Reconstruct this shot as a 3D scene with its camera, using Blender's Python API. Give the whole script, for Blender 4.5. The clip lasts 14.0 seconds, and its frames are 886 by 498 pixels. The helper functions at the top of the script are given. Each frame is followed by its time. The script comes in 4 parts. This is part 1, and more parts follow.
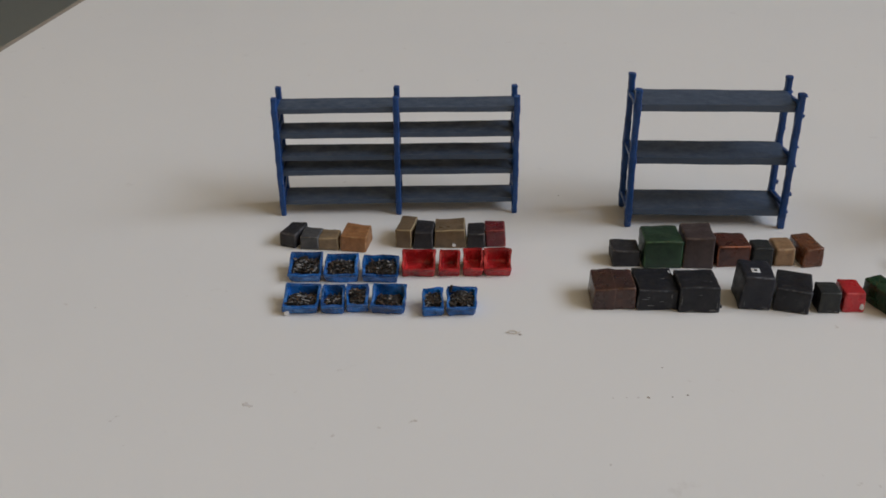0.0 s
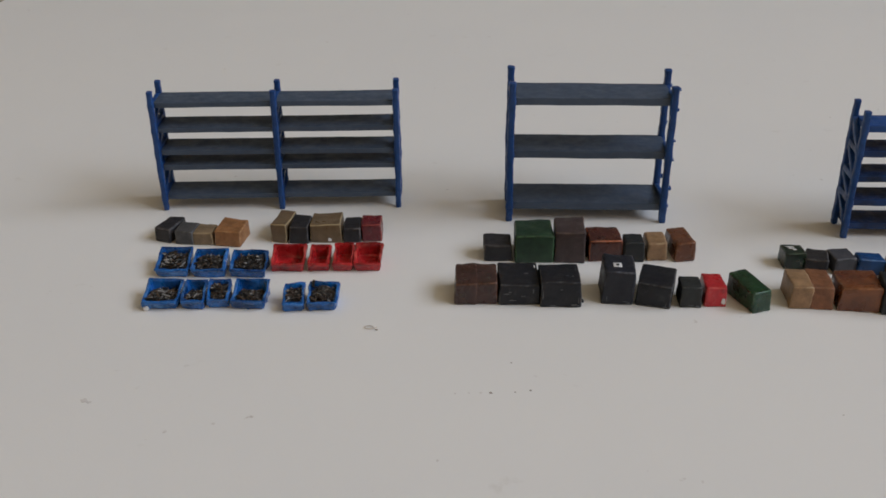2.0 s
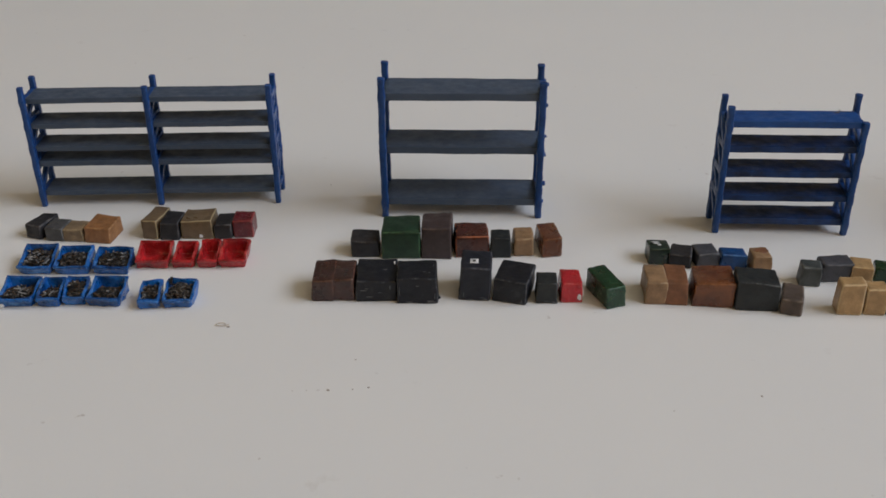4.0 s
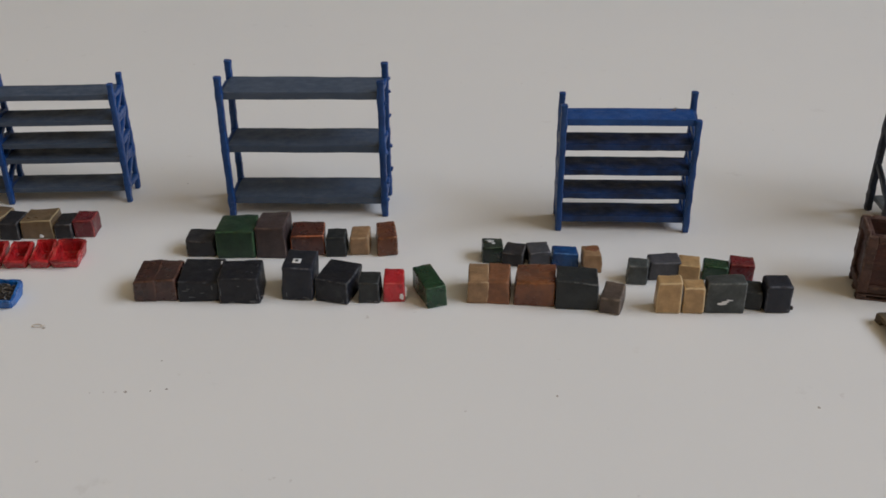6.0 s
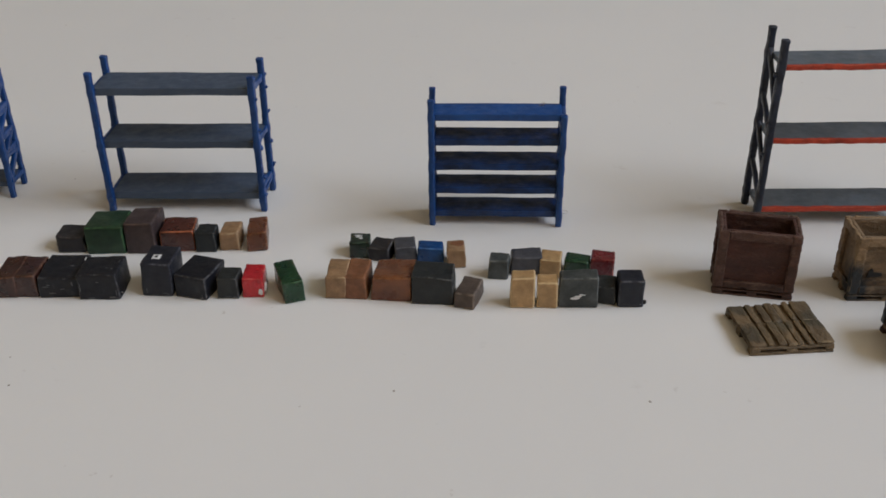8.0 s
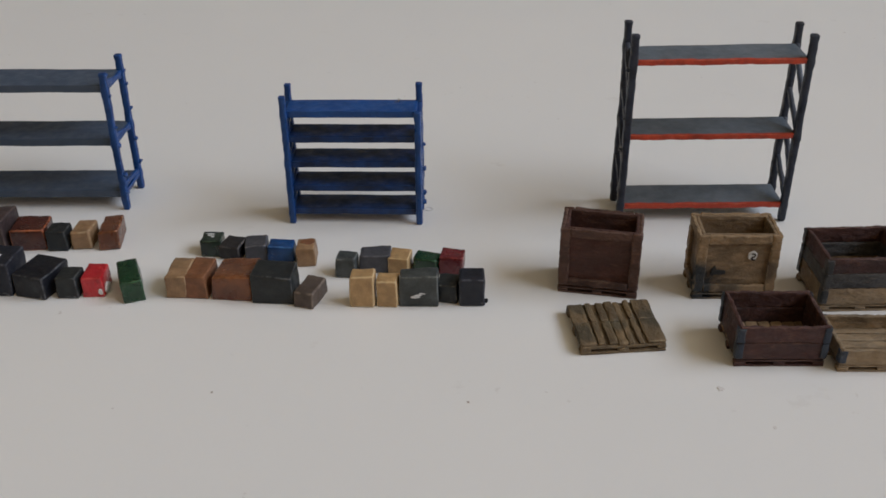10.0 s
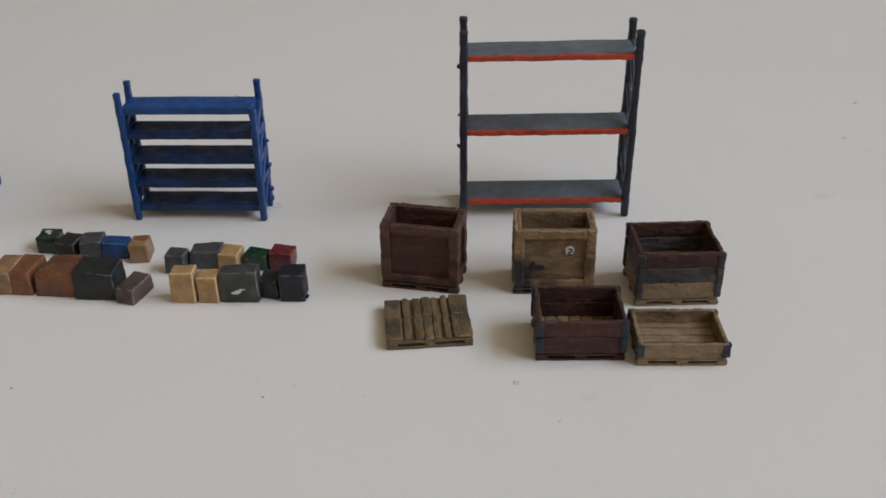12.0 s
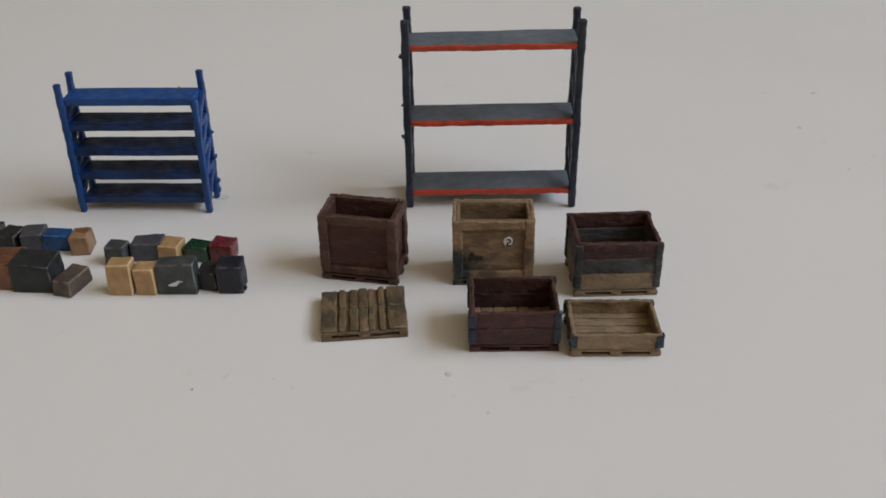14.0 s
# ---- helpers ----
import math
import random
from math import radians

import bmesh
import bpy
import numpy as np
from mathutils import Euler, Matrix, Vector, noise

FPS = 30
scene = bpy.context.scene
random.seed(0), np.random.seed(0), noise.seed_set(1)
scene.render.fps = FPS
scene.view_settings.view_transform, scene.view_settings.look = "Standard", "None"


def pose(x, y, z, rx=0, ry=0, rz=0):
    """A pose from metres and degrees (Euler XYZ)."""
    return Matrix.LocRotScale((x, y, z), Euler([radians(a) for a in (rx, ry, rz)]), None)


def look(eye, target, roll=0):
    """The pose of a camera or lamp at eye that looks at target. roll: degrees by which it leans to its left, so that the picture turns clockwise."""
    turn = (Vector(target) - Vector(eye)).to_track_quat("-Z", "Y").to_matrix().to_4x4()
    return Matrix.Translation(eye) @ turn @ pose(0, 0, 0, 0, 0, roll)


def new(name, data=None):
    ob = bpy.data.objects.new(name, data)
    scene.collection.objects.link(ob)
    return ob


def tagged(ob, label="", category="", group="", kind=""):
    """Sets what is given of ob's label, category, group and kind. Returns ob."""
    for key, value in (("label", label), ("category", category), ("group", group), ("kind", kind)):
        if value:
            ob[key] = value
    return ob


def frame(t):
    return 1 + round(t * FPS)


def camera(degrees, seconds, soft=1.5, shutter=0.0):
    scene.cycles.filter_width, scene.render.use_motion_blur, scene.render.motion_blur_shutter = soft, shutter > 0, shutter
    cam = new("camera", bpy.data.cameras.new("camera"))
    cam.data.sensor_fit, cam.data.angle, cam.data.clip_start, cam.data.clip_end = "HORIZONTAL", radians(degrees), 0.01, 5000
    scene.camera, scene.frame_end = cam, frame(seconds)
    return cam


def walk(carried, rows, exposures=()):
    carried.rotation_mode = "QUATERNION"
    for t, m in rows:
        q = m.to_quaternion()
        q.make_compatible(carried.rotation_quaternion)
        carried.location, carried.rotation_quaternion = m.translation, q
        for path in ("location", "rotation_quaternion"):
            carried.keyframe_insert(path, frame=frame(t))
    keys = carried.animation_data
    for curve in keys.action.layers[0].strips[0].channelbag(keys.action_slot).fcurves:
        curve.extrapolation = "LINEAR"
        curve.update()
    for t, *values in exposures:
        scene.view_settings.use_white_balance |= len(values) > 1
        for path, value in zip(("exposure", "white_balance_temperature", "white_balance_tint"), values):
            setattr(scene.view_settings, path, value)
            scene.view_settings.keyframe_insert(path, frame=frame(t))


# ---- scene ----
from mathutils.bvhtree import BVHTree

# Everything is laid out in metres of the 1:87 models' prototype and scaled by S to true size.
S = 1 / 87
cam = camera(48.7, 14.0, soft=1.65)
PATH = [
    (0, (-0.432, -9.132, 7.674), (-0.556, -7.364, 6.747), -0.5),
    (0.5, (-0.029, -9.045, 7.654), (-0.155, -7.277, 6.726), -0.6),
    (1, (0.444, -9.005, 7.594), (0.321, -7.238, 6.665), -0.6),
    (1.5, (1.02, -8.957, 7.586), (0.899, -7.193, 6.65), -0.6),
    (2, (1.558, -8.928, 7.623), (1.445, -7.165, 6.686), -0.4),
    (2.5, (2.007, -8.859, 7.624), (1.896, -7.097, 6.685), -0.4),
    (5, (4.794, -8.638, 7.721), (4.707, -6.886, 6.76), -0.3),
    (5.5, (5.461, -8.549, 7.724), (5.373, -6.798, 6.762), -0.4),
    (6, (6.139, -8.569, 7.755), (6.053, -6.821, 6.787), -0.4),
    (6.5, (6.603, -8.571, 7.835), (6.524, -6.827, 6.86), -0.4),
    (7, (7.223, -8.575, 7.863), (7.144, -6.831, 6.886), -0.4),
    (7.5, (7.66, -8.549, 7.852), (7.578, -6.807, 6.872), -0.5),
    (8, (8.222, -8.514, 7.874), (8.141, -6.777, 6.886), -0.5),
    (10.5, (11.179, -8.224, 7.767), (11.104, -6.492, 6.77), -0.6),
    (11, (11.908, -8.257, 7.727), (11.829, -6.523, 6.734), -0.7),
    (11.5, (12.546, -8.203, 7.769), (12.472, -6.472, 6.77), -0.7),
    (12, (13.083, -8.219, 7.811), (13.012, -6.49, 6.808), -0.7),
    (12.5, (13.47, -8.261, 7.778), (13.402, -6.533, 6.773), -0.6),
    (13, (13.953, -8.214, 7.759), (13.884, -6.489, 6.748), -0.8),
    (13.5, (13.932, -8.164, 7.782), (13.868, -6.442, 6.765), -0.7),
    (14, (13.934, -8.141, 7.737), (13.868, -6.419, 6.722), -0.8),
]

walk(cam, [(t, look(Vector(eye) * S, Vector(target) * S, roll)) for t, eye, target, roll in PATH])

# ---- world and light ----
world = bpy.data.worlds.new("sky")
scene.world = world
world.use_nodes = True
wn = world.node_tree
sky = wn.nodes.new("ShaderNodeTexSky")
sky.sky_type, sky.sun_disc = "NISHITA", False
sky.sun_elevation, sky.sun_rotation = radians(35), radians(60)
wn.links.new(sky.outputs[0], wn.nodes["Background"].inputs[0])
wn.nodes["Background"].inputs[1].default_value = 0.1

EAST = 2.0          # inner face of the window wall, true metres
WIN_Y, WIN_Z = (-1.45, 0.75), (0.95, 2.42)
lamp = bpy.data.lights.new("window_daylight", "AREA")
lamp.shape, lamp.size, lamp.size_y = "RECTANGLE", WIN_Y[1] - WIN_Y[0] - 0.1, WIN_Z[1] - WIN_Z[0] - 0.1
lamp.energy, lamp.color = 52.3, (0.884, 0.985, 1.15)
sun_ob = new("window_daylight", lamp)
mid = Vector((EAST + 0.06, sum(WIN_Y) / 2, sum(WIN_Z) / 2))
sun_ob.matrix_world = look(mid, mid + Vector((-1, 0, 0)))
scene.view_settings.exposure = 0.0

# ---- materials ----


def nodes_of(name):
    m = bpy.data.materials.new(name)
    m.use_nodes = True
    return m, m.node_tree.nodes, m.node_tree.links, m.node_tree.nodes["Principled BSDF"]


def coords(n, l, stretch=(1, 1, 1)):
    tc, oi, ad, mp = (n.new("ShaderNodeTexCoord"), n.new("ShaderNodeObjectInfo"), n.new("ShaderNodeVectorMath"), n.new("ShaderNodeMapping"))
    ad.operation = "ADD"
    mul = n.new("ShaderNodeMath")
    mul.operation, mul.inputs[1].default_value = "MULTIPLY", 3.7
    l.new(oi.outputs["Random"], mul.inputs[0])
    l.new(tc.outputs["Object"], ad.inputs[0])
    l.new(mul.outputs[0], ad.inputs[1])
    l.new(ad.outputs[0], mp.inputs[0])
    mp.inputs["Scale"].default_value = stretch
    return mp.outputs[0], oi.outputs["Random"]


def noise_tex(n, l, vec, scale, detail=4.0, rough=0.6):
    t = n.new("ShaderNodeTexNoise")
    t.inputs["Scale"].default_value, t.inputs["Detail"].default_value, t.inputs["Roughness"].default_value = scale, detail, rough
    l.new(vec, t.inputs["Vector"])
    return t.outputs["Fac"]


def ramp(n, l, fac, lo, hi):
    r = n.new("ShaderNodeMapRange")
    r.inputs["From Min"].default_value, r.inputs["From Max"].default_value = lo, hi
    l.new(fac, r.inputs["Value"])
    return r.outputs[0]


def mix(n, l, fac, a, b):
    m = n.new("ShaderNodeMix")
    m.data_type = "RGBA"
    if isinstance(fac, float):
        m.inputs[0].default_value = fac
    else:
        l.new(fac, m.inputs[0])
    for k, c in ((6, a), (7, b)):
        if isinstance(c, tuple):
            m.inputs[k].default_value = (*c, 1)
        else:
            l.new(c, m.inputs[k])
    return m.outputs[2]


def bump(n, l, height, strength, distance, bsdf):
    b = n.new("ShaderNodeBump")
    b.inputs["Strength"].default_value, b.inputs["Distance"].default_value = strength, distance
    l.new(height, b.inputs["Height"])
    l.new(b.outputs[0], bsdf.inputs["Normal"])


def times(n, l, fac, k):
    m = n.new("ShaderNodeMath")
    m.operation, m.inputs[1].default_value = "MULTIPLY", k
    l.new(fac, m.inputs[0])
    return m.outputs[0]


def paint(name, base, blotch, wear=None, rough=0.5, wear_at=(0.25, 1.1), spread=(0.36, 0.62), coat=0.0, stretch=(1, 1, 1), grain=0.45, grime=0.6, fleck=0.0, relief=0.0002, rubbed=(0.45, 0.62), mottle=0.0, stains=()):
    """Brush-painted model surface: blotches, brush marks, fine grain, lighter rubbed edges. stains: (place, reach, colour)."""
    m, n, l, bsdf = nodes_of(name)
    vec, rnd = coords(n, l, stretch)
    big = noise_tex(n, l, vec, 190, 3)
    fine = noise_tex(n, l, vec, 1300, 4, 0.7)
    col = mix(n, l, ramp(n, l, big, *spread), base, blotch)
    if mottle:
        brush = noise_tex(n, l, vec, 620, 3, 0.6)
        col = mix(n, l, times(n, l, ramp(n, l, brush, 0.52, 0.68), mottle), col, tuple(min(1.0, c * 1.7 + 0.004) for c in blotch))
        col = mix(n, l, times(n, l, ramp(n, l, brush, 0.48, 0.34), mottle), col, tuple(c * 0.4 for c in base))
    dark = tuple(c * 0.55 for c in base)
    col = mix(n, l, ramp(n, l, fine, 0.62, 0.9), col, dark)
    if grime:
        soil = ramp(n, l, noise_tex(n, l, vec, 330, 5, 0.7), 0.5, 0.66)
        col = mix(n, l, times(n, l, soil, grime), col, tuple(c * 0.3 for c in base))
    if fleck:
        col = mix(n, l, times(n, l, ramp(n, l, noise_tex(n, l, vec, 750, 3, 0.7), 0.56, 0.70), fleck), col, wear)
        col = mix(n, l, ramp(n, l, rnd, 0.1, 1.6), col, blotch)
    for spot, reach, tone in stains:
        tc, far, edge = n.new("ShaderNodeTexCoord"), n.new("ShaderNodeVectorMath"), n.new("ShaderNodeMath")
        far.operation, far.inputs[1].default_value = "DISTANCE", Vector(spot) * S
        edge.operation = "ADD"
        l.new(tc.outputs["Object"], far.inputs[0])
        l.new(times(n, l, far.outputs["Value"], 1 / (reach * S)), edge.inputs[0])
        l.new(times(n, l, noise_tex(n, l, tc.outputs["Object"], 420, 5, 0.7), 1.6), edge.inputs[1])
        col = mix(n, l, ramp(n, l, edge.outputs[0], 1.95, 1.4), col, tone)
    if wear:
        rub = n.new("ShaderNodeAttribute")
        rub.attribute_name = "rub"
        edge = ramp(n, l, rub.outputs["Fac"], *wear_at)
        patch = ramp(n, l, noise_tex(n, l, vec, 520, 5, 0.75), *rubbed)
        both = n.new("ShaderNodeMath")
        both.operation = "MULTIPLY"
        l.new(edge, both.inputs[0])
        l.new(patch, both.inputs[1])
        col = mix(n, l, both.outputs[0], col, wear)
    l.new(col, bsdf.inputs["Base Color"])
    r = ramp(n, l, noise_tex(n, l, vec, 420, 3), 0.3, 0.7)
    mr = n.new("ShaderNodeMapRange")
    mr.inputs["To Min"].default_value, mr.inputs["To Max"].default_value = max(rough - 0.16, 0.14), rough + 0.14
    l.new(r, mr.inputs["Value"])
    l.new(mr.outputs[0], bsdf.inputs["Roughness"])
    bsdf.inputs["Specular IOR Level"].default_value = 0.46
    bsdf.inputs["Coat Weight"].default_value, bsdf.inputs["Coat Roughness"].default_value = coat, 0.22
    bump(n, l, fine, grain, relief, bsdf)
    return m


def table_top():
    m, n, l, bsdf = nodes_of("white_laminate")
    tc = n.new("ShaderNodeTexCoord")
    vec = tc.outputs["Object"]
    cloud = noise_tex(n, l, vec, 9, 3)
    smudge = noise_tex(n, l, vec, 75, 5, 0.65)
    fine = noise_tex(n, l, vec, 2600, 2)
    col = mix(n, l, ramp(n, l, cloud, 0.35, 0.7), (0.80, 0.785, 0.765), (0.775, 0.765, 0.755))
    col = mix(n, l, ramp(n, l, smudge, 0.66, 0.86), col, (0.62, 0.59, 0.56))
    speck = noise_tex(n, l, vec, 480, 2, 0.5)
    near = ramp(n, l, noise_tex(n, l, vec, 40, 2), 0.56, 0.64)
    both = n.new("ShaderNodeMath")
    both.operation = "MULTIPLY"
    l.new(ramp(n, l, speck, 0.70, 0.78), both.inputs[0])
    l.new(near, both.inputs[1])
    col = mix(n, l, both.outputs[0], col, (0.56, 0.52, 0.49))
    l.new(col, bsdf.inputs["Base Color"])
    bsdf.inputs["Roughness"].default_value = 0.5
    bsdf.inputs["Specular IOR Level"].default_value = 0.35
    bump(n, l, fine, 0.12, 0.00008, bsdf)
    return m


def wood(name, base, blotch, wear, rough=0.66, axis=0, stains=()):
    st = [1.0, 1.0, 1.0]
    st[axis] = 0.42
    return paint(name, base, blotch, wear, rough, stretch=tuple(st), grain=1.0, grime=0.75, fleck=0.45, relief=0.0005, mottle=0.45, stains=stains)


TABLE = table_top()
EDGE = paint("table_edge", (0.30, 0.26, 0.215), (0.36, 0.31, 0.26), grime=0.0)
WALL_G = paint("grey_wall_paint", (0.27, 0.285, 0.26), (0.24, 0.255, 0.235), rough=0.8, grime=0.0)
WALL = paint("wall_paint", (0.66, 0.45, 0.22), (0.62, 0.42, 0.205), rough=0.8, grime=0.0)
WALL_W = paint("off_white_wall_paint", (0.66, 0.67, 0.68), (0.63, 0.64, 0.65), rough=0.8, grime=0.0)
CEIL = paint("ceiling_paint", (0.82, 0.69, 0.48), (0.79, 0.66, 0.46), rough=0.85, grime=0.0)
FLOOR = paint("floor_boards", (0.34, 0.37, 0.36), (0.37, 0.40, 0.385), rough=0.6, grime=0.0)
FRAME = paint("window_paint", (0.8, 0.8, 0.79), (0.77, 0.77, 0.76), rough=0.4, grime=0.0)
BLUE = paint("rack_blue", (0.004, 0.038, 0.155), (0.006, 0.056, 0.22), (0.05, 0.14, 0.40), rough=0.42, grime=0.25, mottle=0.15)
# Shelf blue darkened: the shade beneath upper shelves is in the colour.
BLUE_SHADED = paint("shelf_blue_shaded", (0.003, 0.016, 0.058), (0.004, 0.036, 0.15), (0.03, 0.10, 0.32), rough=0.45, mottle=0.15)
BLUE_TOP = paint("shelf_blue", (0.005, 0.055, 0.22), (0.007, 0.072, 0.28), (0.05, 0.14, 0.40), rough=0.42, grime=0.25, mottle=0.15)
SLATE = paint("shelf_slate", (0.05, 0.074, 0.116), (0.06, 0.085, 0.13), (0.10, 0.12, 0.14), rough=0.5, grime=0.12, grain=0.2, mottle=0.05)
NAVY = paint("rack_navy", (0.010, 0.014, 0.030), (0.016, 0.022, 0.042), (0.10, 0.11, 0.12), rough=0.45, fleck=0.14, mottle=0.35)
STEEL = paint("shelf_steel", (0.105, 0.128, 0.155), (0.14, 0.165, 0.195), (0.25, 0.27, 0.28), rough=0.5, grime=0.25, grain=0.2, mottle=0.05)
ORANGE = paint("beam_orange", (0.50, 0.060, 0.025), (0.42, 0.045, 0.02), (0.62, 0.22, 0.14), rough=0.5, fleck=0.14, mottle=0.35)
BIN_BLUE = paint("bin_blue", (0.003, 0.05, 0.2), (0.011, 0.135, 0.46), (0.10, 0.28, 0.60), rough=0.3, coat=0.4, mottle=0.35)
BIN_RED = paint("bin_red", (0.25, 0.008, 0.011), (0.52, 0.022, 0.026), (0.62, 0.10, 0.09), rough=0.3, coat=0.4, mottle=0.35)
SCRAP = paint("dark_scrap", (0.018, 0.017, 0.016), (0.035, 0.03, 0.026), rough=0.4)
SCRAP_R = paint("rusty_scrap", (0.10, 0.062, 0.04), (0.05, 0.036, 0.028), rough=0.5)
SCRAP_L = paint("bright_scrap", (0.30, 0.29, 0.28), (0.12, 0.11, 0.10), rough=0.3)
WHITE = paint("white_label", (0.75, 0.75, 0.75), (0.65, 0.65, 0.66), rough=0.6, grime=0.0)
BLACK = paint("black_ink", (0.012, 0.012, 0.014), (0.02, 0.02, 0.02), rough=0.6)
HINGE = paint("hinge_blue_grey", (0.009, 0.016, 0.030), (0.017, 0.027, 0.046), (0.20, 0.20, 0.20), rough=0.5, fleck=0.28, mottle=0.35)
HINGE_G = paint("hinge_grey", (0.024, 0.027, 0.032), (0.042, 0.043, 0.046), (0.26, 0.24, 0.21), rough=0.55, fleck=0.4, mottle=0.35)
W_BROWN = wood("wood_dark_brown", (0.046, 0.022, 0.016), (0.098, 0.048, 0.035), (0.23, 0.145, 0.105))
W_RED = wood("wood_red_brown", (0.033, 0.013, 0.012), (0.064, 0.024, 0.02), (0.23, 0.12, 0.085))
W_KHAKI = wood("wood_khaki", (0.235, 0.153, 0.08), (0.295, 0.197, 0.108), (0.44, 0.33, 0.21), stains=(((-0.58, -0.36, 0.2), 0.46, (0.020, 0.024, 0.028)), ((0.42, -0.3, 0.5), 0.2, (0.11, 0.075, 0.045)), ((-0.1, -0.3, 0.25), 0.22, (0.10, 0.07, 0.042))))
W_OLIVE = wood("wood_olive", (0.23, 0.153, 0.078), (0.12, 0.085, 0.048), (0.33, 0.25, 0.14), axis=1, stains=(((-0.50, -0.22, 0.16), 0.22, (0.075, 0.058, 0.034)), ((-0.45, 0.45, 0.16), 0.2, (0.085, 0.066, 0.040)), ((0.52, 0.05, 0.16), 0.24, (0.070, 0.055, 0.033)), ((0.0, -0.08, 0.16), 0.16, (0.10, 0.078, 0.046))))
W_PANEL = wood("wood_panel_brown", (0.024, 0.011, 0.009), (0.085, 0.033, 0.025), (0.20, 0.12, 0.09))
# Frame khaki darkened for the panels: recess shade in the colour, plus the stain.
W_KHAKI_RECESS = wood("wood_khaki_recess_shade", (0.18, 0.12, 0.066), (0.235, 0.158, 0.09), (0.36, 0.27, 0.17), stains=(((-0.58, -0.36, 0.2), 0.42, (0.030, 0.032, 0.034)),))
W_SLATE = wood("wood_slate", (0.045, 0.045, 0.050), (0.070, 0.068, 0.068), (0.18, 0.16, 0.14))
W_TAUPE = wood("wood_taupe", (0.21, 0.145, 0.08), (0.26, 0.185, 0.108), (0.32, 0.26, 0.19))
